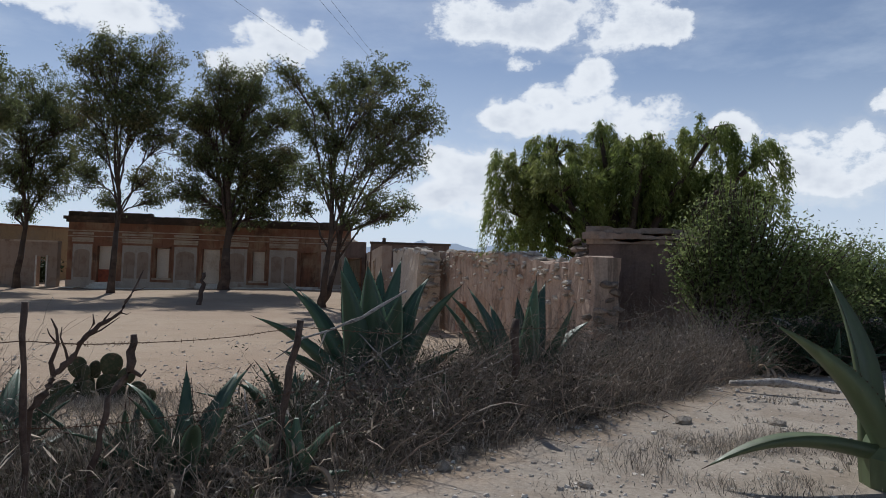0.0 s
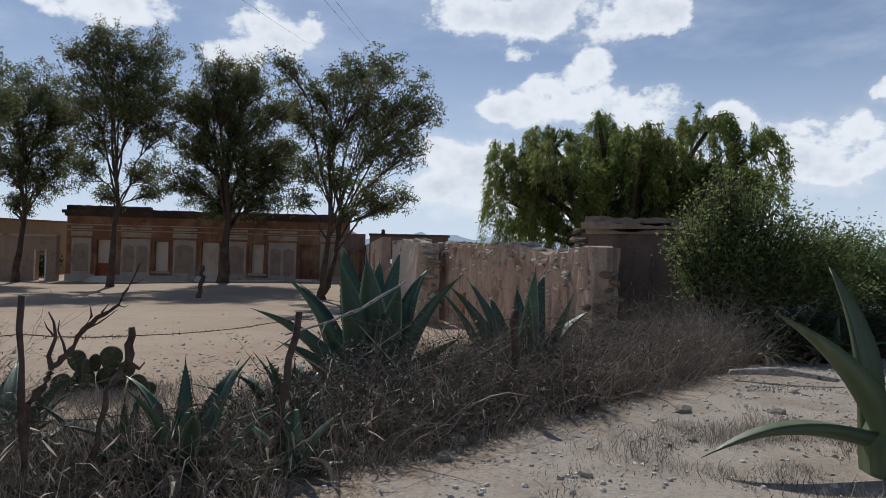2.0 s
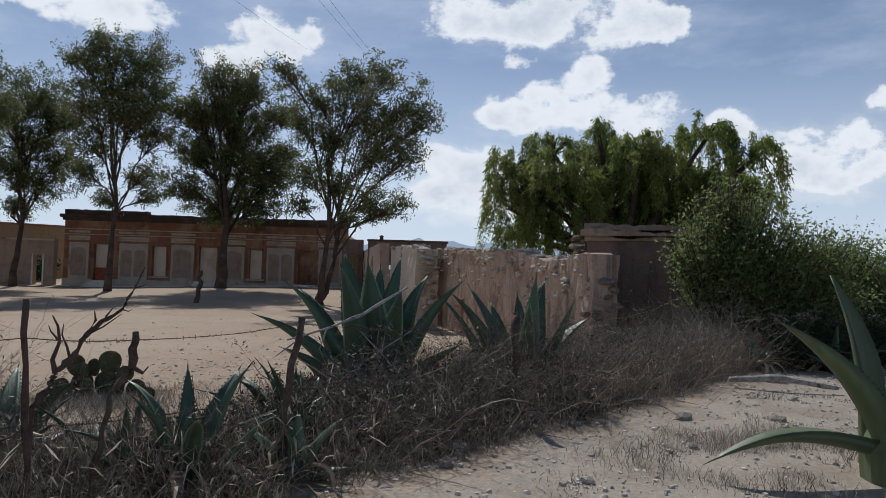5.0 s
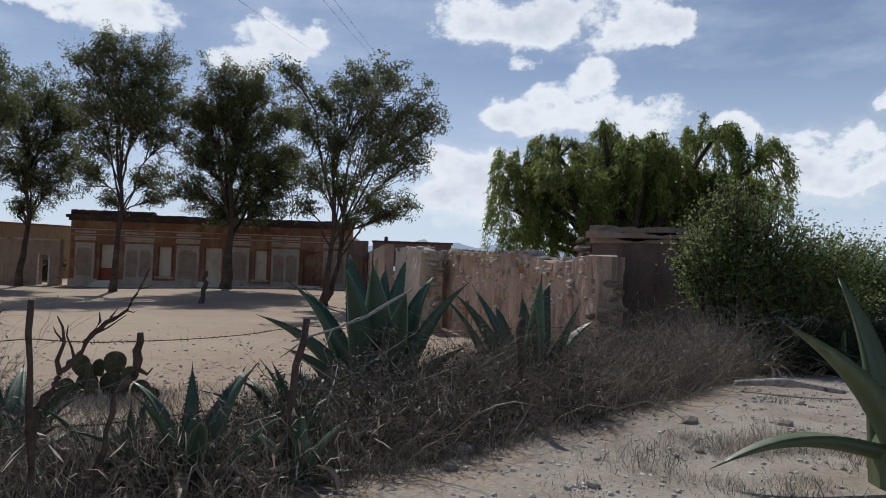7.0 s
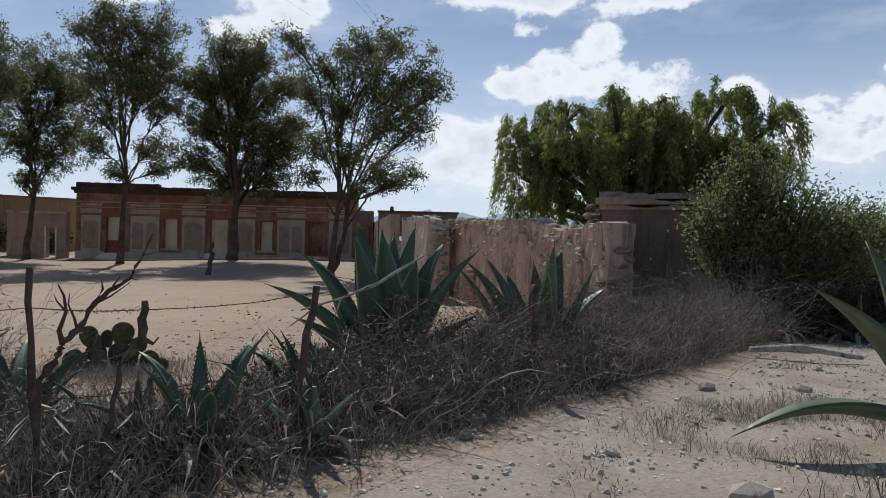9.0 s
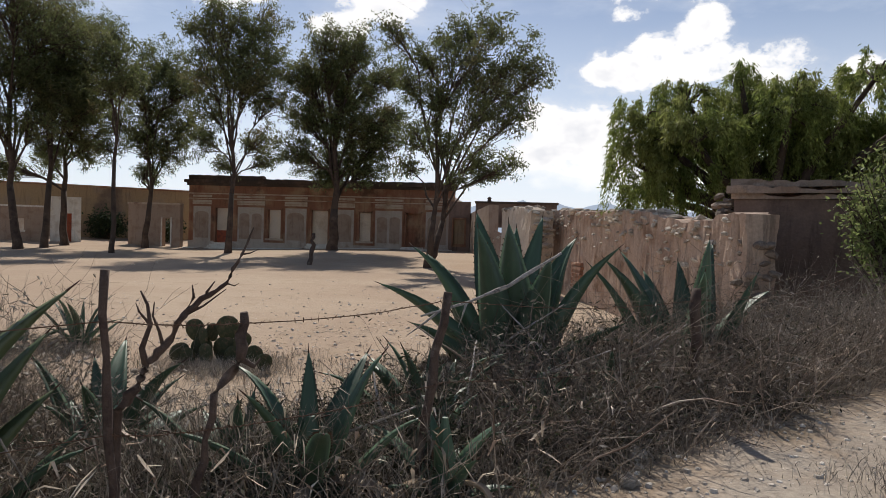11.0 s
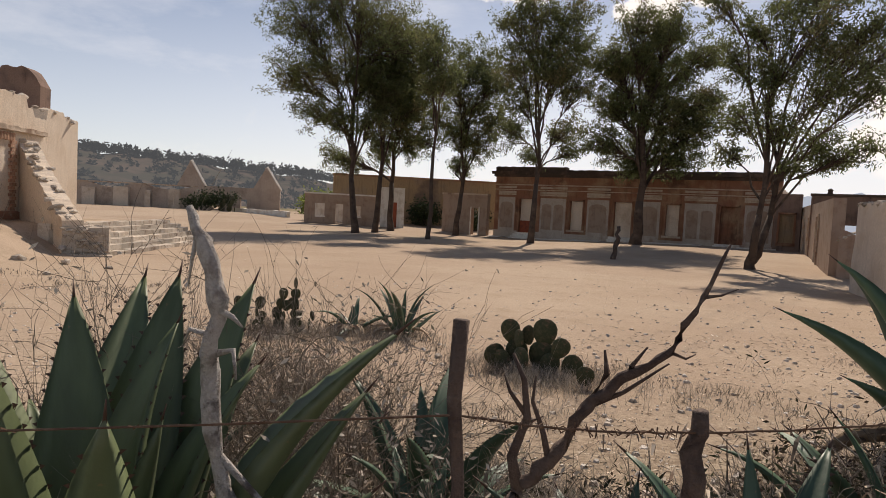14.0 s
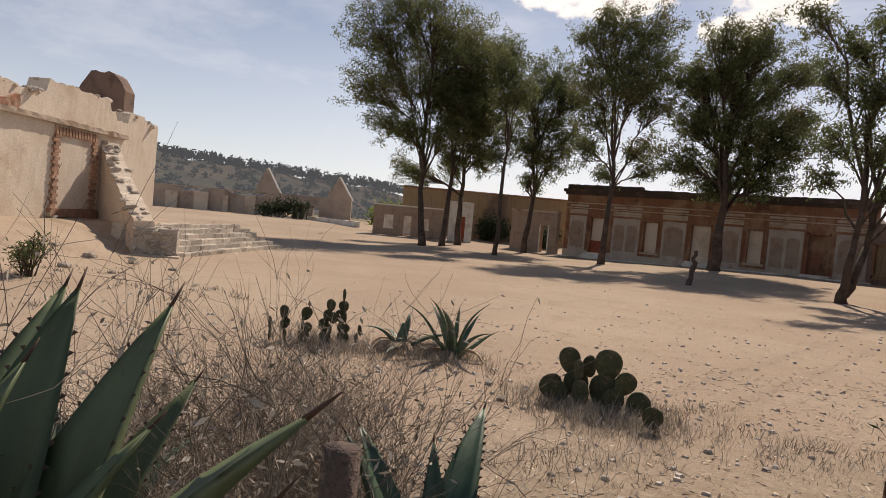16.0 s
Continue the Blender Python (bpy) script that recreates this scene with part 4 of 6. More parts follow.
def eucalyptus(x, y, tall, lobes, bole, seed, girth=0.3, leaves=9000, label="", lean=(0, 0), stems=1, turn=0.0):
    """Trunk with forking limbs that reach into the crown's lobes: (dx, dy, z, radius)."""
    rng = random.Random(seed)
    z0 = height(x, y)
    cs, sn = math.cos(radians(turn)), math.sin(radians(turn))
    lobes = [(u * cs - w * 1.6 * sn, u * sn + w * 1.6 * cs, z, r * 1.14) for u, w, z, r in lobes]
    t = thing("eucalyptus_tree", label, "tree", (x, y, z0 - 0.05), "eucalyptus row in the yard")
    wood = Geo()
    forks = []
    for s in range(stems):
        a = rng.uniform(0, 6.28)
        off = Vector((math.cos(a), math.sin(a), 0)) * (0.25 * (stems > 1))
        top = Vector((lean[0], lean[1], bole)) + off * 3
        pts = [off * 0.6, off + (top - off) * 0.3 + Vector((rng.gauss(0, 0.1), rng.gauss(0, 0.1), 0)), off + (top - off) * 0.65, top]
        wood.tube([pts[0] - Vector((0, 0, 0.2)), pts[0], pts[0] + Vector((0, 0, 0.4)), *pts[1:]], [girth * 1.35, girth * 1.2, girth, girth * 0.85, girth * 0.75, girth * 0.62], 9)
        forks.append(top)
    for f in forks:
        rise = [f + Vector((0.12 * h * math.sin(h), 0.1 * h * math.cos(h * 1.3), h)) for h in [(tall - bole) * 0.62 * k / 6 for k in range(7)]]
        wood.tube(rise, [girth * (0.62 - 0.085 * k) for k in range(7)], 7, False)
    crown = Geo()
    share = leaves / sum(r ** 2 for *_, r in lobes)
    for dx, dy, z, r in lobes:
        c = Vector((dx, dy, z))
        start = min(forks, key=lambda f: (f - c).length)
        high = max(0.0, (z - start.z) * rng.uniform(0.15, 0.5) - 0.4 * math.hypot(dx, dy) * 0.3)
        lead = start + Vector((0.12 * high * math.sin(high), 0.1 * high * math.cos(high * 1.3), high))
        bend = lead.lerp(c, 0.5) + Vector((-dx * 0.14, -dy * 0.14, 0.1 * (z - lead.z))) + Vector((rng.gauss(0, 0.25), rng.gauss(0, 0.25), 0))
        way0 = [lead, lead.lerp(bend, 0.5) + Vector((rng.gauss(0, 0.1), rng.gauss(0, 0.1), 0)), bend, bend.lerp(c, 0.5), c]
        wood.tube(way0, [girth * 0.3, girth * 0.26, girth * 0.2, girth * 0.13, girth * 0.06], 6, False)
        # boughs from the limb into the lobe, with leaf clumps at their ends
        clumps = []
        for k in range(int(10 + r * 13)):
            d = Vector((rng.gauss(0, 1), rng.gauss(0, 1), rng.gauss(0.15, 0.8))).normalized()
            tip = c + d * r * rng.uniform(0.3, 1.05)
            src = way0[3].lerp(c, rng.uniform(-0.9, 1.0)) if rng.random() < 0.7 else way0[2].lerp(way0[3], rng.random())
            midp = src.lerp(tip, 0.5) + Vector((0, 0, rng.uniform(-0.1, 0.3) * r))
            wood.tube([src, midp, tip], [girth * 0.11, girth * 0.07, girth * 0.03], 4, False)
            clumps.append((tip, rng.uniform(0.3, 0.5) * (0.6 + 0.25 * r)))
            for _ in range(3):
                q = midp.lerp(tip, rng.random())
                e = q + Vector((rng.gauss(0, 0.4), rng.gauss(0, 0.4), rng.gauss(0.1, 0.3))) * r * 0.45
                wood.tube([q, e], [girth * 0.045, girth * 0.02], 3, False)
                clumps.append((e, rng.uniform(0.24, 0.42) * (0.6 + 0.25 * r)))
        per = max(6, int(share * r * r / len(clumps)))
        for p, size in clumps:
            for _ in range(per):
                o = Vector((rng.gauss(0, 1), rng.gauss(0, 1), rng.gauss(0, 0.8))).normalized() * size * rng.random() ** 0.45
                crown.blade(p + o, (rng.gauss(0, 0.5), rng.gauss(0, 0.5), rng.uniform(-1.2, 0.35)), rng.uniform(0.045, 0.085), rng.uniform(0.14, 0.27))
    part("trunk", wood, M_BARK, t, smooth=True)
    part("crown", crown, M_EUC, t)
    return t


EUC = "tall eucalyptus with bare trunk and airy olive crown"
eucalyptus(-32.1, 39.5, 17.5, [(-4.2, -0.9, 14.6, 2.9), (-0.6, -0.9, 16.2, 3.3), (-5.4, 0.2, 11.3, 1.9), (-2.9, -0.0, 11.7, 2.9), (0.2, 0.7, 12.3, 3.0), (-4.0, 0.2, 8.7, 1.5), (-1.7, -0.7, 8.3, 2.0), (2.0, -0.3, 14.5, 2.8), (2.0, 0.5, 10.9, 2.2), (-2.7, 0.0, 17.1, 2.1), (0.9, -1.0, 8.0, 1.6)],
           4.2, 1, 0.30, 64000, EUC + ", clustered", (-0.6, 0), turn=39)
eucalyptus(-32.1, 41.9, 17, [(1.4, 0.7, 15.4, 2.5), (2.6, 0.7, 13.0, 2.3), (0.6, -0.8, 9.5, 2.1), (2.2, 0.1, 9.6, 1.7), (-0.2, -0.2, 11.9, 2.1), (0.2, 0.6, 7.0, 1.3)],
           4.5, 2, 0.26, 34000, EUC + ", clustered", (0.3, 0), turn=37)
eucalyptus(-32.9, 45.0, 14, [(1.1, -0.4, 11.7, 2.0), (0.2, -0.5, 8.6, 2.0), (1.5, -0.0, 7.3, 1.6), (-1.1, 0.9, 6.3, 1.3), (-4.8, -0.8, 5.7, 1.2), (-3.5, -0.8, 5.3, 1.0), (1.9, 0.2, 10.0, 1.6)],
           4.0, 3, 0.29, 25000, EUC + ", clustered", (-0.1, 0), turn=35)
eucalyptus(-25.5, 39.3, 15, [(-0.3, 0.8, 13.9, 1.4), (0.3, 0.0, 12.3, 1.6), (-0.3, -0.1, 10.4, 1.4), (0.5, 0.7, 8.5, 1.2), (-0.3, 0.6, 6.8, 0.9), (0.8, -0.9, 10.6, 1.1)],
           6.0, 4, 0.17, 12000, "slender eucalyptus with thin straight trunk and sparse crown", (0.1, 0), turn=33)
eucalyptus(-27.7, 46.8, 15.5, [(0.9, 0.8, 14.0, 2.2), (-0.4, -0.6, 11.7, 2.2), (2.7, -0.4, 12.3, 1.9), (0.9, 0.7, 10.4, 2.2), (2.7, -0.2, 9.2, 1.6), (-0.8, 0.6, 8.1, 1.7), (1.4, -0.7, 7.3, 1.7), (0.1, 0.7, 5.5, 1.1)],
           3.4, 5, 0.26, 36000, EUC, (0.3, 0), turn=31)
eucalyptus(-19.0, 42.0, 16.5, [(-2.1, -0.6, 14.7, 1.6), (-0.6, -0.7, 15.3, 1.5), (1.9, -0.0, 15.2, 1.9), (0.6, -0.3, 13.1, 2.3), (-1.3, 0.1, 12.3, 1.9), (2.5, 0.8, 12.8, 1.7), (-1.3, 0.4, 9.6, 1.6), (1.0, -1.0, 10.5, 2.1), (2.7, -0.4, 10.2, 1.3), (-1.7, 0.1, 7.4, 1.2), (1.8, -0.0, 7.4, 1.4), (-0.1, 0.4, 5.9, 1.0), (2.4, -0.0, 6.1, 0.8)],
           4.0, 6, 0.24, 38000, EUC, (0.15, 0), turn=26)
eucalyptus(-13.1, 46.0, 15.5, [(-0.9, -0.8, 14.0, 1.9), (1.5, -0.5, 14.2, 1.9), (3.7, 0.7, 12.8, 1.7), (-2.3, -0.3, 11.9, 2.0), (0.7, 0.5, 11.5, 2.6), (4.3, 1.0, 10.1, 1.6), (-1.6, 0.3, 9.1, 2.2), (1.5, 0.4, 8.7, 2.6), (3.7, 0.2, 7.9, 1.8), (-2.8, -0.4, 6.7, 1.5), (-0.4, 0.8, 6.3, 1.8), (2.4, -0.1, 5.9, 1.7), (-0.0, 0.8, 5.5, 1.2)],
           3.0, 7, 0.40, 78000, "broad dense eucalyptus with thick dark trunk", (0.1, 0), turn=16)
eucalyptus(-4.7, 35.3, 14, [(-2.2, -0.4, 12.6, 0.9), (-0.7, 0.7, 11.7, 1.2), (1.2, 0.6, 12.7, 1.3), (3.1, 0.2, 13.0, 1.3), (4.9, -0.1, 11.4, 1.3), (1.8, -0.7, 10.7, 1.7), (4.0, 0.5, 10.1, 1.5), (5.8, -0.3, 10.6, 0.8), (-1.3, 0.3, 10.0, 1.0), (0.2, -0.7, 8.8, 1.4), (2.7, -0.8, 8.2, 1.5), (4.6, -0.7, 8.3, 1.1), (-0.9, 0.6, 7.4, 1.0), (0.5, -0.6, 6.5, 1.2), (2.7, 0.8, 5.9, 1.2), (4.2, -0.3, 5.7, 0.8), (-1.3, 0.2, 5.5, 0.8), (1.4, -0.3, 4.8, 0.7), (3.4, 0.2, 5.1, 0.7)],
           2.6, 8, 0.22, 33000, "eucalyptus with twin leaning trunks and sparse open crown", (0.5, 0), 2, 7)


def pepper_tree(x, y, lobes, seed, leaves=165000):
    """Broad crown of hanging feathery strands."""
    rng = random.Random(seed)
    t = thing("pepper_tree", "broad green pepper tree with weeping feathery foliage", "tree", (x, y, height(x, y) - 0.05))
    wood, crown = Geo(), Geo()
    trunk = [(0, 0, -0.2), (0.1, 0, 0.8), (0.0, 0.1, 1.7)]
    wood.tube(trunk, [0.42, 0.34, 0.3], 9)
    share = leaves / sum(r * r for *_, r in lobes)
    for dx, dy, z, r in lobes:
        c = Vector((dx, dy, z))
        s = Vector((0, 0.1, 1.6))
        m = s.lerp(c, 0.5) + Vector((0, 0, 0.4))
        wood.tube([s, s.lerp(m, 0.5) + Vector((0, 0, 0.15)), m, c], [0.2, 0.16, 0.11, 0.05], 6, False)
        strands = int(80 * r * r)
        for _ in range(strands):
            d = Vector((rng.gauss(0, 1), rng.gauss(0, 1), rng.gauss(0.25, 0.75))).normalized()
            p = c + d * r * rng.uniform(0.35, 1.0) ** 0.6
            if rng.random() < 0.15:
                wood.tube([c.lerp(p, 0.1), c.lerp(p, 0.6) + Vector((0, 0, 0.15)), p], [0.035, 0.025, 0.012], 3, False)
            drop = rng.uniform(0.35, 0.95) * (1.25 if d.z < 0.2 else 0.7)
            out = Vector((d.x, d.y, 0)) * 0.22
            n = max(4, int(share * r * r / strands))
            for k in range(n):
                f = rng.random()
                q = p + out * f - Vector((0, 0, drop * f * f)) + Vector((rng.gauss(0, 0.05), rng.gauss(0, 0.05), rng.gauss(0, 0.05)))
                crown.blade(q, (rng.gauss(0, 0.5) + d.x * 0.4, rng.gauss(0, 0.5) + d.y * 0.4, -0.9 + rng.gauss(0, 0.4)), rng.uniform(0.02, 0.036), rng.uniform(0.09, 0.17))
    part("trunk", wood, M_BARK, t, smooth=True)
    part("crown", crown, M_PEPPER, t)


PEPPER = [(-3.0, -0.8, 4.8, 0.8), (-2.0, -0.2, 5.5, 0.8), (-0.7, 0.9, 5.7, 0.8), (0.4, -0.6, 5.0, 1.0), (0.7, 0.3, 5.4, 0.7), (2.1, -0.3, 5.8, 0.7), (3.3, -0.4, 5.2, 0.7), (-1.7, -1.0, 4.3, 1.1), (-3.0, -1.0, 3.8, 0.8), (-0.3, 0.9, 3.8, 1.1), (1.3, 0.7, 4.5, 1.1), (2.7, 0.6, 4.5, 0.9), (3.5, 0.6, 4.3, 0.6), (-3.3, 0.9, 3.2, 0.5), (-2.2, -0.7, 3.2, 0.7), (-0.4, 0.2, 3.0, 0.8), (1.9, -0.0, 3.5, 0.9), (-0.8, 0.1, 6.2, 0.4), (1.7, 0.9, 6.3, 0.3)]
pepper_tree(6.2, 17.6, [(u * 0.95 + w * 0.5, -u * 0.31 + w * 1.3, z, r * 1.05) for u, w, z, r in PEPPER] + [(0.3, 0.8, 4.6, 1.5), (-1.6, 0.9, 4.2, 1.2), (2.0, 0.4, 4.4, 1.3)], 11)


def bush(name, label, x, y, lobes, mat, leaves, seed, blade=(0.03, 0.08), stems=9, cat="bush", droop=0.0, group=""):
    rng = random.Random(seed)
    z0 = height(x, y)
    t = thing(name, label, cat, (x, y, z0 - 0.03), group)
    wood, crown = Geo(), Geo()
    share = leaves / sum(r * r for *_, r in lobes)
    for dx, dy, z, r in lobes:
        c = Vector((dx, dy, z))
        for _ in range(stems):
            d = Vector((rng.gauss(0, 1), rng.gauss(0, 1), rng.gauss(0.2, 0.7))).normalized()
            tip = c + d * r * rng.uniform(0.5, 1.05)
            base = Vector((dx * 0.25 + rng.gauss(0, 0.08), dy * 0.25 + rng.gauss(0, 0.08), 0))
            m = base.lerp(tip, 0.55) + Vector((rng.gauss(0, 0.12), rng.gauss(0, 0.12), 0.1))
            wood.tube([base, m, tip], [0.022, 0.014, 0.005], 3, False)
            n = int(share * r * r / stems)
            for _ in range(n):
                f = rng.uniform(0.5, 1.0)
                q = (base.lerp(m, f * 2 - 0.6) if f < 0.5 else m.lerp(tip, f * 2 - 1)) + Vector((rng.gauss(0, 1), rng.gauss(0, 1), rng.gauss(0, 0.9))) * r * 0.27
                crown.blade(q, (rng.gauss(0, 0.7), rng.gauss(0, 0.7), rng.gauss(0, 0.6) - droop), rng.uniform(0.6, 1.3) * blade[0], rng.uniform(0.6, 1.3) * blade[1])
    part("branchwork", wood, M_BARK, t)
    part("foliage", crown, mat, t)
    return t


bush("mesquite_bush", "tall feathery green mesquite beside the masonry block", 5.7, 10.4, [(-0.3, 0.2, 2.5, 0.5), (0.35, -0.1, 2.65, 0.45), (-0.7, 0, 2.0, 0.42), (0.1, -0.2, 2.0, 0.6), (0.75, -0.3, 2.15, 0.5), (-0.5, 0, 1.4, 0.5),
     (0.3, -0.2, 1.3, 0.6), (1.15, -0.4, 1.5, 0.6), (1.5, -0.5, 1.9, 0.4), (0.9, -0.3, 0.8, 0.6), (0.2, 0, 0.7, 0.6), (1.7, -0.5, 1.1, 0.55), (-0.1, 0.1, 2.95, 0.3)], M_MESQ, 34000, 3, (0.034, 0.085), 34)
bush("mesquite_bush", "low spreading grey-green mesquite behind the stone wall", 8.4, 12.0, [(-0.8, -0.5, 1.9, 0.7), (-0.3, 0, 1.3, 0.8), (0.6, 0, 1.75, 0.75), (1.6, 0.3, 1.5, 0.8), (2.7, 0.5, 1.55, 0.8), (3.8, 0.8, 1.3, 0.9), (0.8, -0.4, 1.0, 0.8), (2.2, 0, 0.8, 0.8)], M_MESQ, 56000, 4, (0.032, 0.07), 60)
bush("mesquite_bush", "low spreading grey-green mesquite beside the lane", 13.5, 15.0, [(0, 0, 1.4, 1.1), (1.8, 0.3, 1.5, 1.2), (3.4, 0.5, 1.3, 1.1)], M_MESQ, 26000, 5, (0.04, 0.09), 40)
bush("dark_bush", "low dark scrub against the stone wall", 6.6, 9.0, [(0, 0, 0.4, 0.5), (0.9, 0.4, 0.45, 0.5), (1.8, 0.8, 0.4, 0.5), (-0.8, -0.2, 0.4, 0.5), (2.8, 1.2, 0.5, 0.5)], M_BUSH, 14000, 16, (0.02, 0.09), 22)
bush("dark_bush", "dense dark green bush before the ochre wall", -36.0, 54.6, [(0, 0, 1.6, 1.3), (1.0, 0, 1.2, 1.1), (-0.8, 0, 1.0, 1.0)], M_BUSH, 2600, 6, (0.14, 0.3), 8)
bush("dark_bush", "dense dark green bush before the ochre wall", -31.0, 55.0, [(0, 0, 1.2, 1.0), (0.8, 0, 1.5, 1.0)], M_BUSH, 1800, 7, (0.14, 0.3), 8)
bush("dark_bush", "rounded dark green shrub by the terrace parapet", -58.8, 46.6, [(0, 0, 1.2, 1.2), (1.4, 0.8, 1.6, 1.1), (-1.2, -0.7, 0.8, 0.9), (2.6, 1.9, 1.5, 1.0)], M_BUSH, 2600, 8, (0.14, 0.3), 8)
bush("green_bush", "light green shrub beyond the low wall", -56.0, 60.0, [(0, 0, 1.5, 1.8), (2.6, 1, 1.6, 1.6), (4.8, 2, 1.6, 1.5)], M_PEPPER, 2600, 9, (0.2, 0.4), 8)
bush("small_shrub", "small yellow-green shrub in the rubble by the ruin", -16.3, 7.6, [(0, 0, 0.6, 0.4), (0.35, 0, 0.75, 0.3), (-0.35, 0.1, 0.5, 0.3)], M_WEED, 900, 10, (0.03, 0.1), 10)


# ---- agaves ----


def agave_leaf(length, width, arch, seed, mat_teeth=True):
    """A thick channelled leaf that tapers to a spine, with toothed edges. It grows along +z and arches towards +y."""
    rng = random.Random(seed)
    g, n = Geo(), 12
    rows = []
    for i in range(n + 1):
        f = i / n
        w = width * (0.55 + 0.45 * math.sin(min(1, f * 1.75) * math.pi / 2)) * (1 - f ** 2.2) * 0.5 + 0.003
        thick = 0.05 * width / 0.2 * (1 - f) + 0.004
        a = arch * f * f + 0.04 * math.sin(f * 5 + seed)
        y = length * (f * math.sin(a * 0.6))
        z = length * f * math.cos(a * 0.6)
        tilt = a * 1.1
        up = Vector((0, -math.cos(tilt), math.sin(tilt)))       # the leaf's upper side
        c = Vector((0.02 * length * math.sin(f * 3 + seed), y, z))
        row = []
        for u, lift in ((-1, 0.42), (-0.5, 0.10), (0, 0.0), (0.5, 0.10), (1, 0.42)):
            row.append(c + Vector((w * u, 0, 0)) + up * (lift * w))
        for u, lift in ((0.5, 0.02), (0, -0.06), (-0.5, 0.02)):
            row.append(c + Vector((w * u * 0.98, 0, 0)) + up * (lift * w - thick))
        rows.append([len(g.v) + k for k in range(8)])
        g.v.extend(tuple(p) for p in row)
    for i in range(n):
        for k in range(8):
            g.f.append((rows[i][k], rows[i][(k + 1) % 8], rows[i + 1][(k + 1) % 8], rows[i + 1][k]))
    g.f.append(tuple(reversed(rows[0])))
    g.f.append(tuple(rows[-1]))
    # marginal teeth
    t = Geo()
    for i in range(1, n - 1):
        for k in (0, 4):
            for h in (0.25, 0.75):
                p = Vector(g.v[rows[i][k]]).lerp(Vector(g.v[rows[i + 1][k]]), h)
                out = Vector((-1 if k == 0 else 1, 0, 0.35)) * 0.012
                d = Vector((0, 0, 0.007))
                t.quad(p - d, p + d, p + out)
    tip = Vector(g.v[rows[-1][2]])
    last = (tip - Vector(g.v[rows[-2][2]])).normalized()
    t.tube([tip - last * 0.01, tip + last * 0.05], [0.005, 0.0015], 5)
    return g, t


def agave(name_label, x, y, z, count, length, width, mat, seed, spread=(12, 75), dead=3, turn=0.0, group="agaves along the fence", arch=0.35, aims=()):
    rng = random.Random(seed)
    t = thing("agave", name_label, "agave", (x, y, z), group)
    kinds = []
    for k in range(5):
        leaf, teeth = agave_leaf(length * rng.uniform(0.85, 1.08), width * rng.uniform(0.9, 1.1), arch * rng.uniform(0.3, 1.5), seed * 7 + k)
        n = len(leaf.f)
        k0 = len(leaf.v)
        leaf.v.extend(teeth.v)
        leaf.f.extend(tuple(i + k0 for i in f) for f in teeth.f)
        me = leaf.mesh("leaf", mat, True)
        me.materials.append(M_SPINE)
        me.polygons.foreach_set("material_index", [0] * n + [1] * (len(leaf.f) - n))
        kinds.append(me)
    for k in range(count):
        f = (k + 0.5) / count
        a = k * 2.399 + turn + rng.uniform(-0.2, 0.2)
        lean = radians(spread[0] + (spread[1] - spread[0]) * f ** 0.8 + rng.uniform(-7, 7))
        size = (0.8 + 0.2 * math.sin(f * math.pi)) * rng.uniform(0.85, 1.08)
        if aims:
            a, lean, size = radians(aims[k][0]), radians(aims[k][1]), aims[k][2]
        m = Matrix.Rotation(a, 4, "Z") @ Matrix.Translation((0, width * 0.55 * (0.4 + f), 0.08 * (1 - f))) @ Matrix.Rotation(-lean, 4, "X") @ Matrix.Rotation(rng.uniform(-0.2, 0.2), 4, "Z") @ Matrix.Scale(size, 4)
        part("leaf", kinds[k % 5], None, t, at=m)
    for k in range(dead):
        leaf, _ = agave_leaf(length * 0.75, width * 0.55, 2.2, seed * 11 + k)
        a = rng.uniform(0, 6.28)
        m = Matrix.Rotation(a, 4, "Z") @ Matrix.Translation((0, width * 0.8, 0.12)) @ Matrix.Rotation(-radians(rng.uniform(70, 95)), 4, "X") @ Matrix.Rotation(rng.uniform(-0.5, 0.5), 4, "Z")
        part("dead_leaf", leaf, M_DEAD, t, "dry curled brown leaf", True, m)
    g = Geo()
    g.tube([(0, 0, -0.4), (0, 0, 0.05), (0, 0, 0.22), (0, 0, 0.4)], [width * 0.75, width * 0.85, width * 0.6, width * 0.15], 10)
    part("heart", g, mat, t)
    return t


def ground_z(x, y):
    return height(x, y)


FAN = [(90, 31, 1.0), (100, 50, 0.95), (35, 16, 1.0), (178, 4, 1.03), (-25, 12, 0.95), (-60, 17, 1.0), (-95, 27, 1.0), (150, 14, 0.9), (-150, 16, 0.9), (0, 20, 0.95), (60, 27, 0.95), (130, 50, 0.7), (-130, 50, 0.7)]


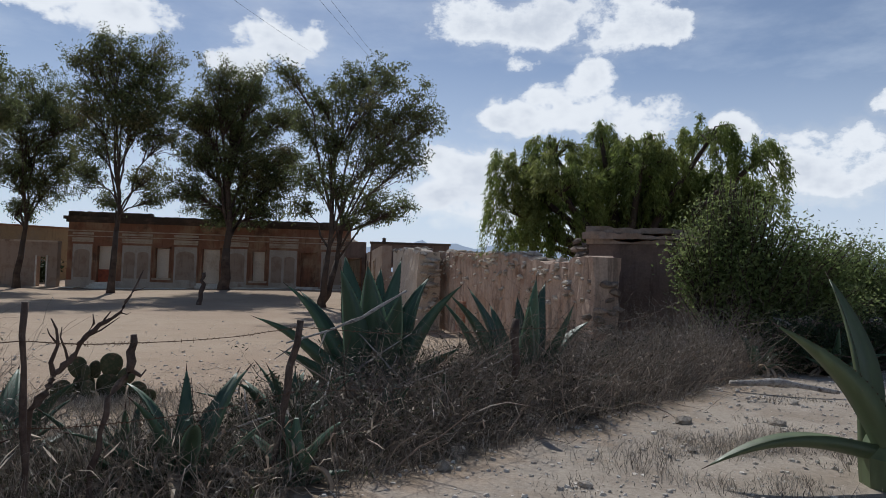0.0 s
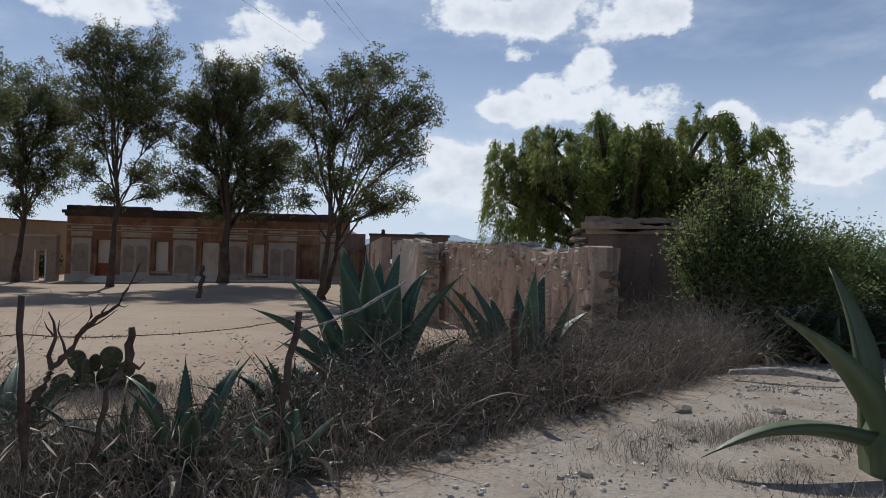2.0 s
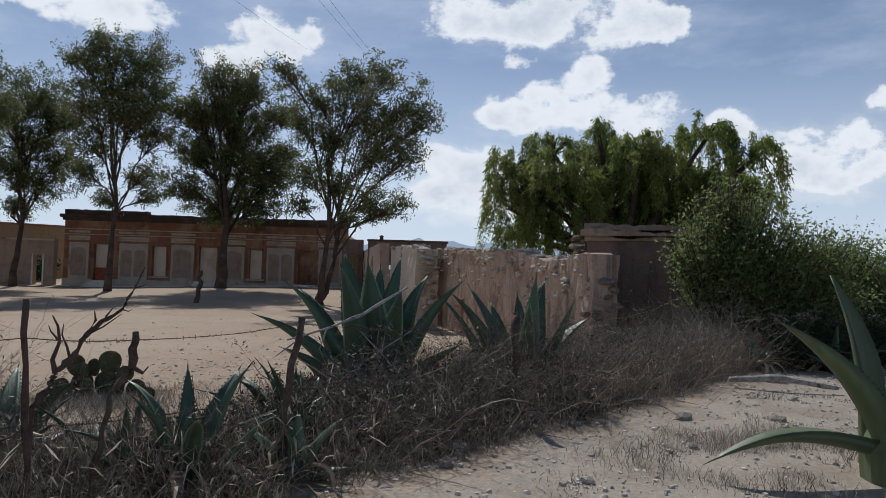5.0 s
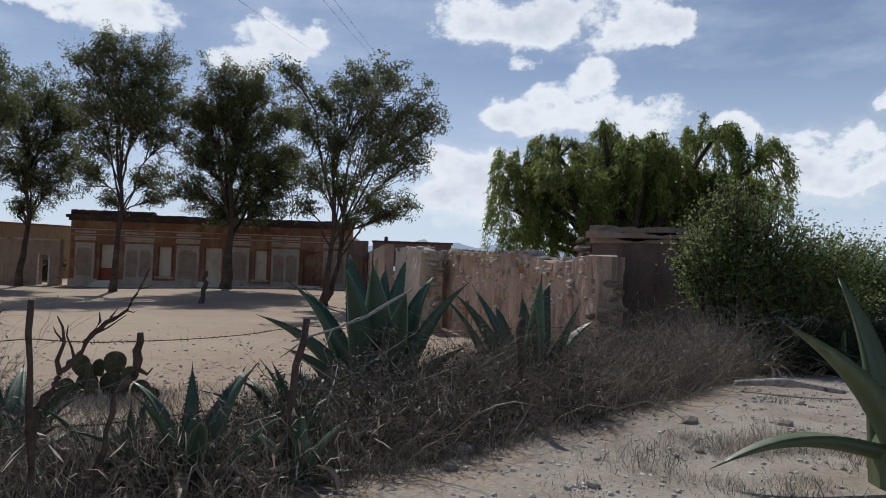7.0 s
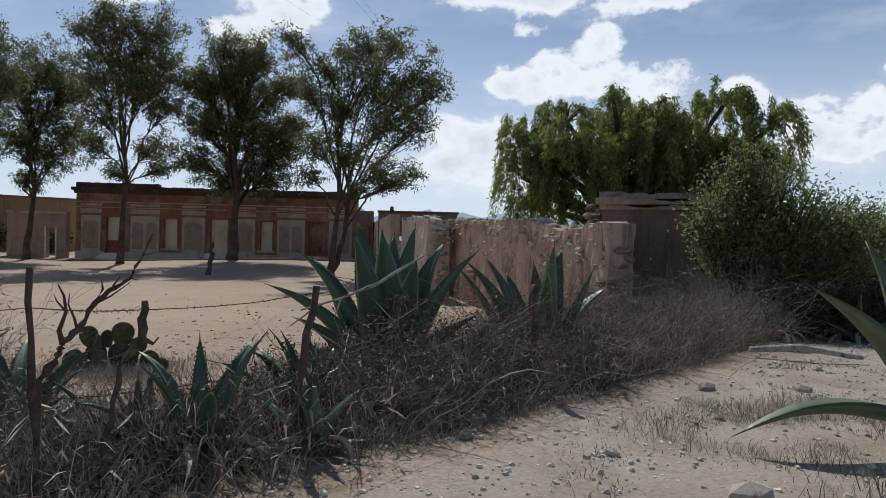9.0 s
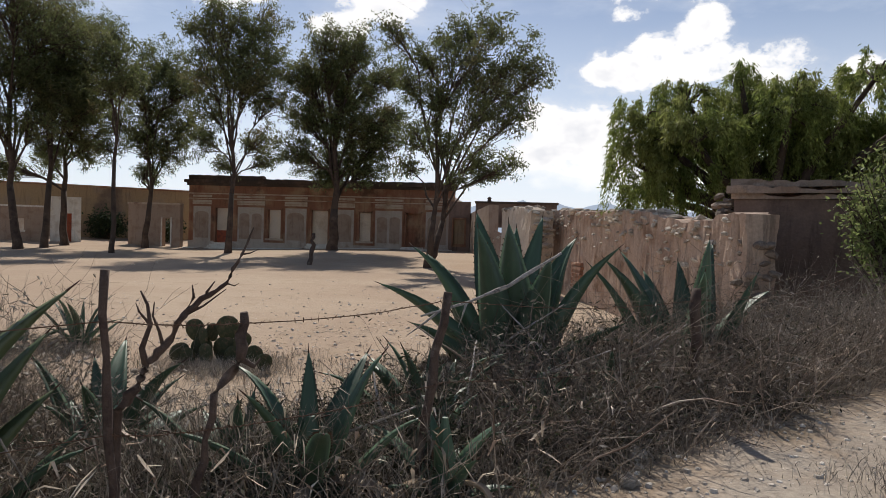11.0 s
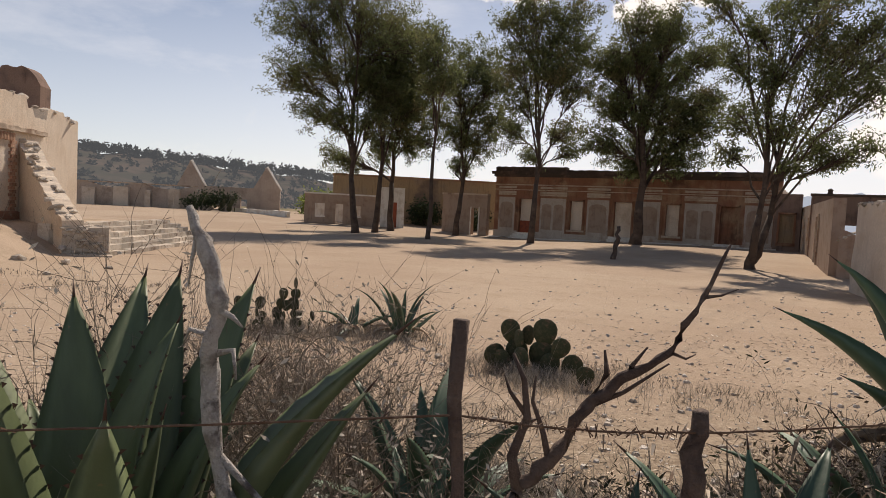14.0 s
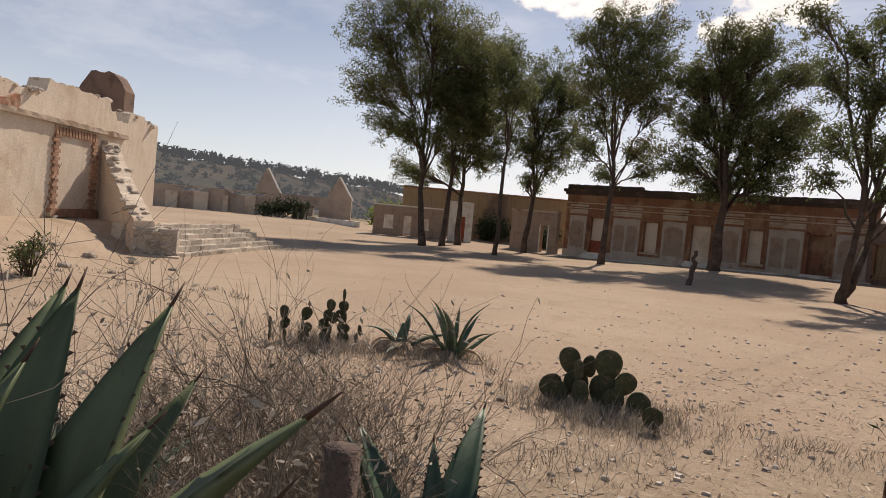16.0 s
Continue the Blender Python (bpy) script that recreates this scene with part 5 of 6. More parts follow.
def agaves():
    big = "large dark green agave with upright toothed leaves"
    agave(big + " by the fence", -0.08, 5.65, ground_z(-0.08, 5.65) + 0.2, 13, 1.36, 0.35, M_AGAVE, 1, (3, 44), 8, 0.6, arch=0.16, aims=FAN)
    agave(big + " among dry weeds", 1.46, 6.25, ground_z(1.46, 6.25) - 0.02, 13, 1.22, 0.27, M_AGAVE, 2, (4, 50), 16, 2.1, arch=0.2, aims=[(a + 25, e * 1.15, s) for a, e, s in FAN])
    agave("broad grey-green agave with huge scarred leaves", -2.32, 2.2, 0.66, 25, 1.2, 0.27, M_AGAVE2, 3, (4, 36), 5, 0.2, arch=0.25)
    agave("lone olive agave with long arching leaves beside the lane", 3.44, 3.5, 0.84, 9, 1.3, 0.27, M_AGAVE2, 4, (14, 80), 0, 1.0, arch=0.45,
          aims=[(88, 82, 1.0), (100, 33, 1.0), (178, 6, 0.95), (-80, 60, 1.0), (-10, 52, 0.8), (-60, 30, 0.95), (20, 3, 1.05), (-110, 70, 0.9), (-150, 34, 0.9)])
    small = "small green agave in dry grass below the fence"
    agave(small, -2.3, 3.75, ground_z(-2.3, 3.75) - 0.02, 11, 0.82, 0.165, M_AGAVE, 5, (8, 52), 2, 0.9, arch=0.3)
    agave(small, -0.95, 3.2, ground_z(-0.95, 3.2) - 0.02, 9, 0.72, 0.13, M_AGAVE, 6, (6, 50), 5, 0.3)
    agave(small, -0.55, 4.3, ground_z(-0.55, 4.3) - 0.02, 10, 0.72, 0.12, M_AGAVE, 7, (6, 52), 6, 1.7)
    agave(small, -3.3, 3.0, ground_z(-3.3, 3.0) - 0.02, 10, 0.72, 0.13, M_AGAVE, 8, (8, 56), 3, 2.6)
    for k, (a, side, size) in enumerate(((-0.6, 0.5, 0.6), (0.5, 0.75, 0.55), (1.35, 0.35, 0.5), (1.75, 0.9, 0.66), (2.35, 0.45, 0.52), (0.0, 1.25, 0.55), (3.2, 0.7, 0.5), (-1.3, 0.9, 0.62))):
        x, y = on_bank(a, side)
        agave("young dark agave half buried in brush", x, y, ground_z(x, y) - 0.02, 9, size, size * 0.2, M_AGAVE, 30 + k, (8, 54), 4, k * 1.3)
    agave("withered agave with a skirt of dead leaves", -6.6, 9.6, ground_z(-6.6, 9.6), 11, 0.95, 0.13, M_AGAVE, 9, (8, 55), 14, 0.4)
    agave("dried agave with curled leaves among dead stalks", -7.3, 9.3, ground_z(-7.3, 9.3), 5, 0.75, 0.12, M_AGAVE, 10, (25, 75), 26, 0.4)
    agave(small, -0.35, 3.3, ground_z(-0.35, 3.3) - 0.02, 8, 0.42, 0.09, M_AGAVE, 12, (10, 60), 4, 0.5)
    agave(small, 0.6, 4.9, ground_z(0.6, 4.9) - 0.02, 8, 0.6, 0.1, M_AGAVE, 13, (10, 60), 8, 0.5)
    agave("dried agave clump against the low wall", 6.4, 8.7, ground_z(6.4, 8.7), 9, 0.8, 0.13, M_AGAVE, 14, (14, 70), 16, 0.5)
    agave("dried agave clump against the low wall", 8.0, 9.4, ground_z(8.0, 9.4), 8, 0.8, 0.13, M_AGAVE, 15, (14, 70), 16, 1.5)
    agave("dried agave clump against the low wall", 5.2, 8.6, ground_z(5.2, 8.6), 8, 0.7, 0.12, M_AGAVE, 16, (14, 70), 14, 1.5)


agaves()


# ---- prickly pears ----


def pad_mesh():
    bm = bmesh.new()
    bmesh.ops.create_uvsphere(bm, u_segments=12, v_segments=8, radius=0.5)
    for v in bm.verts:
        v.co = Vector((v.co.x * (0.75 + 0.35 * (v.co.z + 0.5)), v.co.y * 0.16, v.co.z + 0.5))
    me = bpy.data.meshes.new("pad")
    bm.to_mesh(me)
    bm.free()
    me.materials.append(M_PAD)
    me.polygons.foreach_set("use_smooth", [True] * len(me.polygons))
    return me


PAD = pad_mesh()


def prickly_pear(label, x, y, pads, seed):
    """pads: (dx, dy, z, height, lean, turn)."""
    rng = random.Random(seed)
    t = thing("prickly_pear", label, "cactus", (x, y, height(x, y)), "prickly pears in the yard")
    for dx, dy, z, h, lean, turn in pads:
        part("pad", PAD, None, t, at=Matrix.Translation((dx, dy, z)) @ Matrix.Rotation(turn, 4, "Z") @ Matrix.Rotation(lean, 4, "Y") @ Matrix.Diagonal((h * rng.uniform(0.7, 0.9), h, h * 0.9, 1)))


rp = random.Random(2)
prickly_pear("clump of dark prickly pear with round pads on dry grass", -4.1, 8.9,
             [(-0.30, 0.08, 0.30, 0.36, -0.2, 0.3), (0.15, 0.02, 0.33, 0.40, 0.05, 0.3), (-0.2, 0.1, 0.02, 0.4, -0.2, 0.6), (0.1, 0, 0.03, 0.42, 0.15, 0.1), (0.34, -0.08, 0.24, 0.3, 0.5, 0.5), (-0.12, -0.1, 0.26, 0.3, -0.1, -0.5), (0.2, 0.15, 0.0, 0.4, 0.1, 1.0), (-0.28, -0.12, 0.0, 0.3, -0.5, 0.2), (0.24, -0.1, 0.0, 0.34, 0.3, 0.3),
              (-0.05, -0.15, 0.0, 0.36, -0.1, -0.3), (-0.4, -0.1, 0.02, 0.34, -0.35, 0.9), (0.45, 0.0, 0.02, 0.34, 0.55, 0.2), (0.8, -0.3, 0.02, 0.26, 0.1, 0.3), (-0.1, 0.2, 0.3, 0.3, -0.4, 1.2)], 3)
prickly_pear("sprawling prickly pear with small pads", -8.0, 8.6, [(a * 0.73 + rp.uniform(-0.05, 0.05), a * 0.68 + d, 0.16 * k, rp.uniform(0.17, 0.24), rp.uniform(-0.5, 0.5), rp.uniform(-1, 1)) for a, d, n in ((-0.95, 0, 2), (-0.8, 0.1, 2), (-0.66, -0.08, 3), (-0.5, 0.05, 3), (-0.36, -0.1, 2), (-0.2, 0.08, 3), (-0.05, -0.05, 4), (0.08, 0.06, 5), (0.2, -0.06, 4), (0.32, 0.04, 2)) for k in range(n)], 4)
prickly_pear("dark prickly pear by the far ruins", -56.2, 47.8, [(rp.uniform(-1.2, 1.2), rp.uniform(-0.6, 0.6), rp.choice((0.0, 0.4, 0.8, 1.2)), rp.uniform(0.5, 0.7), rp.uniform(-0.6, 0.6), rp.uniform(-1, 1)) for _ in range(26)], 5)


# ---- fence ----


def pole(name, label, pts, radii, mat, cat, seed, twigs=(), sides=8, group=""):
    rng = random.Random(seed)
    base = Vector(pts[0])
    fine = []
    fr = []
    for i in range(len(pts) - 1):
        for k in range(4):
            f = k / 4
            fine.append(Vector(pts[i]).lerp(Vector(pts[i + 1]), f) - base + Vector((rng.gauss(0, 1), rng.gauss(0, 1), 0)) * radii[i] * 0.32)
            fr.append((radii[i] + (radii[i + 1] - radii[i]) * f) * rng.uniform(0.78, 1.22))
    fine.append(Vector(pts[-1]) - base)
    fr.append(radii[-1])
    g = Geo()
    g.tube(fine, fr, sides, True, 0.2, rng)
    t = thing(name, label, cat, base, group)
    part("stem", g, mat, t, smooth=True)
    for q in twigs:
        g = Geo()
        w = [Vector(p) - base for p in q[:-1]]
        g.tube(w, [q[-1] * (1 - 0.75 * i / (len(w) - 1)) for i in range(len(w))], 6, True, 0.1, rng)
        part("branch", g, mat, t, smooth=True)
    return t


G_FENCE = "fence posts"
pole("fence_post", "rough dark wooden fence post with snapped top", [(-1.36, 2.40, 0.6), (-1.38, 2.37, 1.2), (-1.39, 2.35, 1.78)], [0.015, 0.0135, 0.0125], M_WOOD, "post", 1, group=G_FENCE)
pole("fence_post", "crooked dark branch post with blunt sawn top", [(-1.16, 2.55, 0.6), (-1.17, 2.57, 1.0), (-1.12, 2.6, 1.32), (-1.05, 2.64, 1.45), (-1.04, 2.65, 1.62)], [0.013, 0.014, 0.0155, 0.018, 0.0165], M_WOOD, "post", 2,
     [((-1.06, 2.64, 1.46), (-1.0, 2.66, 1.42), (-0.98, 2.67, 1.45), 0.016)], group=G_FENCE)
pole("fence_post", "thin leaning dark stake", [(-0.52, 3.27, 0.58), (-0.44, 3.32, 1.1), (-0.36, 3.36, 1.66)], [0.018, 0.019, 0.020], M_WOOD, "post", 3, group=G_FENCE)
pole("fence_post", "weathered wooden fence post", [(1.2, 5.0, 0.5), (1.18, 5.02, 1.1), (1.2, 5.05, 1.6)], [0.04, 0.036, 0.03], M_WOOD, "post", 4, group=G_FENCE)
pole("fence_post", "weathered wooden fence post", [(-6.2, -1.1, 0.6), (-6.18, -1.1, 1.1), (-6.2, -1.08, 1.6)], [0.04, 0.036, 0.03], M_WOOD, "post", 5, group=G_FENCE)
pole("dead_branch", "pale silver-grey dead snag with broken stubs", [(-1.93, 2.36, 0.65), (-1.86, 2.36, 1.05), (-1.94, 2.3, 1.36), (-1.955, 2.28, 1.6), (-1.92, 2.27, 1.76), (-1.955, 2.26, 1.86), (-2.0, 2.25, 1.95)],
     [0.011, 0.0135, 0.016, 0.0175, 0.019, 0.016, 0.007], M_SNAG, "branch", 6,
     [((-1.93, 2.27, 1.74), (-1.88, 2.27, 1.73), (-1.86, 2.28, 1.71), 0.0088), ((-1.95, 2.28, 1.64), (-1.885, 2.28, 1.66), (-1.875, 2.28, 1.6), 0.0099), ((-1.95, 2.28, 1.68), (-2.0, 2.26, 1.69), (-2.02, 2.26, 1.65), 0.0077),
      ((-1.94, 2.3, 1.38), (-1.85, 2.33, 1.25), (-1.8, 2.36, 1.2), 0.0077), ((-1.94, 2.3, 1.42), (-1.84, 2.36, 1.3), (-1.7, 2.42, 1.0), 0.0088), ((-1.975, 2.255, 1.9), (-1.985, 2.25, 1.84), (-1.995, 2.25, 1.78), 0.0066)])
pole("dead_branch", "long bare forked branch leaning out of the hedge", [(-1.466, 2.509, 0.62), (-1.416, 2.489, 1.279), (-1.36, 2.512, 1.383), (-1.34, 2.52, 1.433), (-1.288, 2.54, 1.495), (-1.229, 2.565, 1.61), (-1.167, 2.588, 1.672), (-1.094, 2.615, 1.728), (-1.046, 2.635, 1.834), (-1.01, 2.651, 1.934)],
     [0.02, 0.018, 0.016, 0.0145, 0.013, 0.011, 0.0095, 0.0075, 0.005, 0.0025], M_WOOD, "branch", 7,
     [((-1.34, 2.52, 1.433), (-1.357, 2.517, 1.494), (-1.333, 2.528, 1.577), (-1.344, 2.527, 1.649), (-1.367, 2.521, 1.698), 0.014),
      ((-1.229, 2.565, 1.61), (-1.198, 2.578, 1.677), (-1.205, 2.577, 1.721), 0.009),
      ((-1.167, 2.588, 1.672), (-1.157, 2.592, 1.695), (-1.132, 2.602, 1.734), 0.008),
      ((-1.229, 2.565, 1.61), (-1.167, 2.587, 1.645), (-1.094, 2.614, 1.707), 0.007),
      ((-1.288, 2.54, 1.495), (-1.303, 2.537, 1.553), (-1.326, 2.532, 1.609), (-1.323, 2.535, 1.659), 0.008),
      ((-1.046, 2.635, 1.834), (-1.018, 2.645, 1.84), (-0.991, 2.654, 1.854), 0.004),
      ((-1.094, 2.615, 1.728), (-1.067, 2.623, 1.719), (-1.051, 2.629, 1.729), 0.004),
      ((-1.333, 2.528, 1.577), (-1.369, 2.518, 1.623), (-1.381, 2.515, 1.654), 0.006)])
pole("dead_branch", "pale peeled branch lying across the big agave", [(-0.62, 4.3, 1.42), (-0.35, 4.45, 1.5), (-0.1, 4.6, 1.6), (0.25, 4.8, 1.82)], [0.007, 0.010, 0.013, 0.010], M_SNAG, "branch", 8,
     [((-0.5, 4.36, 1.46), (-0.62, 4.32, 1.36), (-0.7, 4.3, 1.3), 0.01), ((-0.35, 4.45, 1.5), (-0.4, 4.45, 1.34), 0.008)])
pole("dead_branch", "grey branch lying on the lane edge", [(4.1, 7.1, 0.78), (4.6, 6.9, 0.84), (5.2, 6.75, 0.76)], [0.03, 0.04, 0.02], M_SNAG, "branch", 10)
rb = random.Random(17)
for a, side, rise, long in ((1.7, 0.45, 0.45, 0.9), (2.1, 0.8, 0.55, 0.8), (2.4, 0.35, 0.4, 1.0), (2.8, 0.7, 0.6, 0.9), (3.2, 0.5, 0.5, 0.8), (3.7, 0.6, 0.45, 0.9), (1.3, 0.6, 0.35, 0.7), (2.6, 1.0, 0.65, 0.8), (4.3, 0.5, 0.4, 0.8), (0.9, 0.4, 0.3, 0.7)):
    x, y = on_bank(a, side)
    z = height(x, y)
    lie = Vector((rb.uniform(-1, 1), rb.uniform(-0.4, 0.6), 0)).normalized() * long * 0.5
    tip = Vector((x, y, z + rise * 1.25)) + lie
    start, knee = Vector((x, y, z)) - lie, Vector((x, y, z + rise * 0.8)) + Vector((rb.gauss(0, 0.05), rb.gauss(0, 0.05), 0))
    start.z = height(start.x, start.y) - 0.02
    side_tip = knee + Vector((rb.gauss(0, 0.15), rb.gauss(0, 0.15), 0.12))
    pole("dead_branch", "bleached crooked dead branch caught in the brush", [tuple(start), tuple(start.lerp(knee, 0.6)), tuple(knee), tuple(tip)], [0.011, 0.009, 0.008, 0.004], M_STICK if rb.random() < 0.4 else M_SNAG, "branch", int(a * 100),
         [(tuple(knee), tuple(knee.lerp(side_tip, 0.6)), tuple(side_tip), 0.005)], group="dead branches in the brush")
pole("wooden_stake", "short leaning wooden stake standing in the yard", [(-10.9, 34.2, -0.1), (-10.85, 34.2, 0.9), (-10.75, 34.2, 1.72)], [0.13, 0.11, 0.1], M_WOOD, "stake", 11)


def wires():
    def strand(z, seed):
        rng = random.Random(seed)
        pts = [Vector((-6.2, -1.08, z)), Vector((-1.39, 2.35, z + 0.03)), Vector((-1.05, 2.64, z)), Vector((-0.37, 3.36, z + 0.04)), Vector((1.19, 5.03, z - 0.06)), Vector((3.6, 8.0, z))]
        t = thing("barbed_wire", "rusty barbed wire strung between the fence posts", "wire", pts[0])
        g, b = Geo(), Geo()
        line = []
        for k in range(len(pts) - 1):
            n = 14
            for i in range(n):
                f = i / n
                line.append(pts[k].lerp(pts[k + 1], f) - pts[0] + Vector((rng.gauss(0, 0.004), rng.gauss(0, 0.004), -0.05 * math.sin(f * math.pi) * (pts[k + 1] - pts[k]).length * 0.4)))
        line.append(pts[-1] - pts[0])
        g.tube(line, [0.0022] * len(line), 5)
        for i in range(len(line) - 1):
            for f in (0.2, 0.7):
                p = line[i].lerp(line[i + 1], f)
                for _ in range(2):
                    d = Vector((rng.gauss(0, 1), rng.gauss(0, 1), rng.gauss(0, 1))).normalized() * 0.013
                    b.tube([p - d, p + d], [0.0016, 0.0008], 3, False)
        part("strand", g, M_WIRE, t)
        part("barb", b, M_WIRE, t, kind="stuff")
    strand(1.58, 1)
    strand(1.2, 2)


wires()


def cables():
    for (a0, e0, d0), (a1, e1, d1) in (((-19.5, 23.5, 48), (-9.5, 18.2, 120)), ((-10.6, 24.0, 48), (-3.2, 17.0, 140)), ((-9.4, 24.0, 48), (-2.4, 16.6, 140))):
        eye = Vector((0.32, -0.62, 1.95))
        p, q = eye + direction(a0, e0) * d0, eye + direction(a1, e1) * d1
        p, q = p + (p - q) * 0.5, q
        g = Geo()
        g.tube([p.lerp(q, f / 12) - p - Vector((0, 0, 0.4 * math.sin(f / 12 * math.pi))) for f in range(13)], [0.012] * 13, 5)
        solo("power_cable", g, M_CABLE, "thin black overhead power cable", "cable", p, "overhead cables")


cables()


# ---- dry undergrowth ----


def tuft_mass(name, label, mat, count, region, tall, wide, seed, cat="grass", lean=0.5, clump=5):
    """Dry blades in uneven tufts; region(rng) gives a place, tall(x, y) a height."""
    rng = random.Random(seed)
    g = Geo()
    while count > 0:
        x, y = region(rng)
        t = tall(x, y)
        if t <= 0.02:
            count -= 1
            continue
        for _ in range(rng.randint(2, clump * 2)):
            px, py = x + rng.gauss(0, 0.05), y + rng.gauss(0, 0.05)
            z = height(px, py) - 0.02
            h = t * rng.uniform(0.4, 1.15)
            d = Vector((rng.gauss(0, lean), rng.gauss(0, lean), 1)).normalized()
            p0 = Vector((px, py, z))
            p1 = p0 + d * h * 0.6
            p2 = p1 + (d + Vector((rng.gauss(0, lean), rng.gauss(0, lean), -0.15))).normalized() * h * 0.4
            s = Vector((rng.gauss(0, 1), rng.gauss(0, 1), 0)).normalized() * wide * rng.uniform(0.6, 1.3)
            k = len(g.v)
            g.v.extend((tuple(p0 - s), tuple(p0 + s), tuple(p1 + s * 0.8), tuple(p1 - s * 0.8), tuple(p2)))
            g.f.append((k, k + 1, k + 2, k + 3))
            g.f.append((k + 3, k + 2, k + 4))
            count -= 1
    return solo(name, g, mat, label, cat, kind="stuff")


def strip(rng, a=(-3.5, 11), s=(-0.35, 2.4)):
    return on_bank(rng.uniform(*a), s[0] + (s[1] - s[0]) * rng.random())


def hedge_tall(x, y):
    s = bank(x, y)
    a = (Vector((x, y)) - FENCE_P).dot(FENCE_D)
    t = 0.58 * smooth01(-0.55, 0.2, s) * smooth01(3.0, 0.8, s) + 0.1
    t *= 0.55 + 0.9 * abs(noise.noise((x * 1.1, y * 1.1, 7)))
    if a > 2.2:
        t *= 1.35
    if a < 1.6 and s > 0.9:
        t *= 0.45
    if 1.6 < a < 4.8:
        t *= 0.8
    return t if noise.noise((x * 0.9, y * 0.9, 2)) > -0.35 else t * 0.3


tuft_mass("dry_grass", "dry straw-coloured grass along the fence bank", M_GRASS, 34000, strip, hedge_tall, 0.0028, 41)
tuft_mass("dry_grass", "sparse dry grass tufts at the edge of the yard", M_GRASS, 30000, lambda r: on_bank(r.uniform(-8, 12), r.uniform(1.2, 7.0)),
          lambda x, y: 0.32 * max(0, noise.noise((x * 0.8, y * 0.8, 5)) + 0.16), 0.0026, 42)
tuft_mass("dry_grass", "sparse dry weeds on the lane", M_GRASS, 11000, lambda r: on_bank(r.uniform(0.5, 9), r.uniform(-4.5, -0.5)),
          lambda x, y: 0.3 * max(0, noise.noise((x * 1.3, y * 1.3, 15)) + 0.25 * (bank(x, y) < -2.2) - 0.12), 0.0025, 43)
tuft_mass("dry_grass", "dry straw weeds standing on the stony lane", M_GRASS, 5200, lambda r: (r.gauss(2.77, 0.55), r.gauss(4.00, 0.4)),
          lambda x, y: 0.3 * max(0, noise.noise((x * 1.7, y * 1.7, 19)) + 0.22), 0.0022, 48)
tuft_mass("weeds", "scattered green weeds in the dry hedge", M_WEED, 7000, lambda r: strip(r, (-3.5, 7), (-0.2, 1.6)),
          lambda x, y: 0.5 * max(0, noise.noise((x * 1.6, y * 1.6, 25)) - 0.05), 0.006, 44, "weeds")
tuft_mass("dry_grass", "dry grass and rubble weeds below the ruin", M_GRASS, 5000, lambda r: (r.uniform(-25, -12), r.uniform(4.5, 10.5)),
          lambda x, y: 0.5 * max(0, noise.noise((x * 0.5, y * 0.5, 35)) + 0.05), 0.008, 45)


tuft_mass("dry_grass", "grey-brown dry grass on the slope below the fence", M_GRASS, 34000, lambda r: on_bank(r.uniform(-4.0, 1.2), r.uniform(0.5, 3.6)),
          lambda x, y: 0.36 * max(0.15, noise.noise((x * 1.1, y * 1.1, 55)) + 0.45) * smooth01(4.0, 2.4, bank(x, y)), 0.0022, 46)


tuft_mass("dry_grass", "dry grass tufts round the cacti and withered agave", M_GRASS, 9000,
          lambda r: (lambda c: (c[0] + r.gauss(0, 0.45), c[1] + r.gauss(0, 0.35)))(r.choice(((-4.1, 8.8), (-3.8, 8.6), (-6.8, 9.4), (-8.0, 8.5)))),
          lambda x, y: 0.24, 0.0028, 47)


def twig_tangle():
    rng = random.Random(50)
    g = Geo()
    for _ in range(9500):
        a, s = rng.uniform(-3.5, 10.5), rng.gauss(0.45, 0.55)
        if s < -0.4 or s > 2.4 or (s > 1.2 and a < 2):
            continue
        x, y = on_bank(a, s)
        z = height(x, y)
        h = rng.uniform(0.15, 0.85) * (1.2 if a > 0.3 else 0.85) * (0.6 + 0.8 * abs(noise.noise((x * 0.8, y * 0.8, 9))))
        if a < 2.6:
            h = min(h, 0.4)
        p = crooked((x, y, z - 0.02), (rng.gauss(0, 0.7), rng.gauss(0, 0.7), 1), h * 1.5, 5, 0.35, rng, 0.05)
        if a < 2.6:
            h = min(h, 0.24 if s < 0.55 else 0.34)
        r = rng.uniform(0.0012, 0.0034)
        g.tube(p, [r, r, r * 0.8, r * 0.7, r * 0.5, r * 0.3], 3, False)
        for _ in range(2):
            q = rng.choice(p[1:5])
            e = q + Vector((rng.gauss(0, 1), rng.gauss(0, 1), rng.uniform(-0.2, 1))).normalized() * h * 0.4
            g.tube([q, q.lerp(e, 0.5) + Vector((0, 0, 0.02)), e], [r * 0.7, r * 0.6, r * 0.3], 3, False)
    solo("dry_twigs", g, M_TWIG, "tangled dry twigs and stalks along the fence bank", "undergrowth", kind="stuff")


twig_tangle()


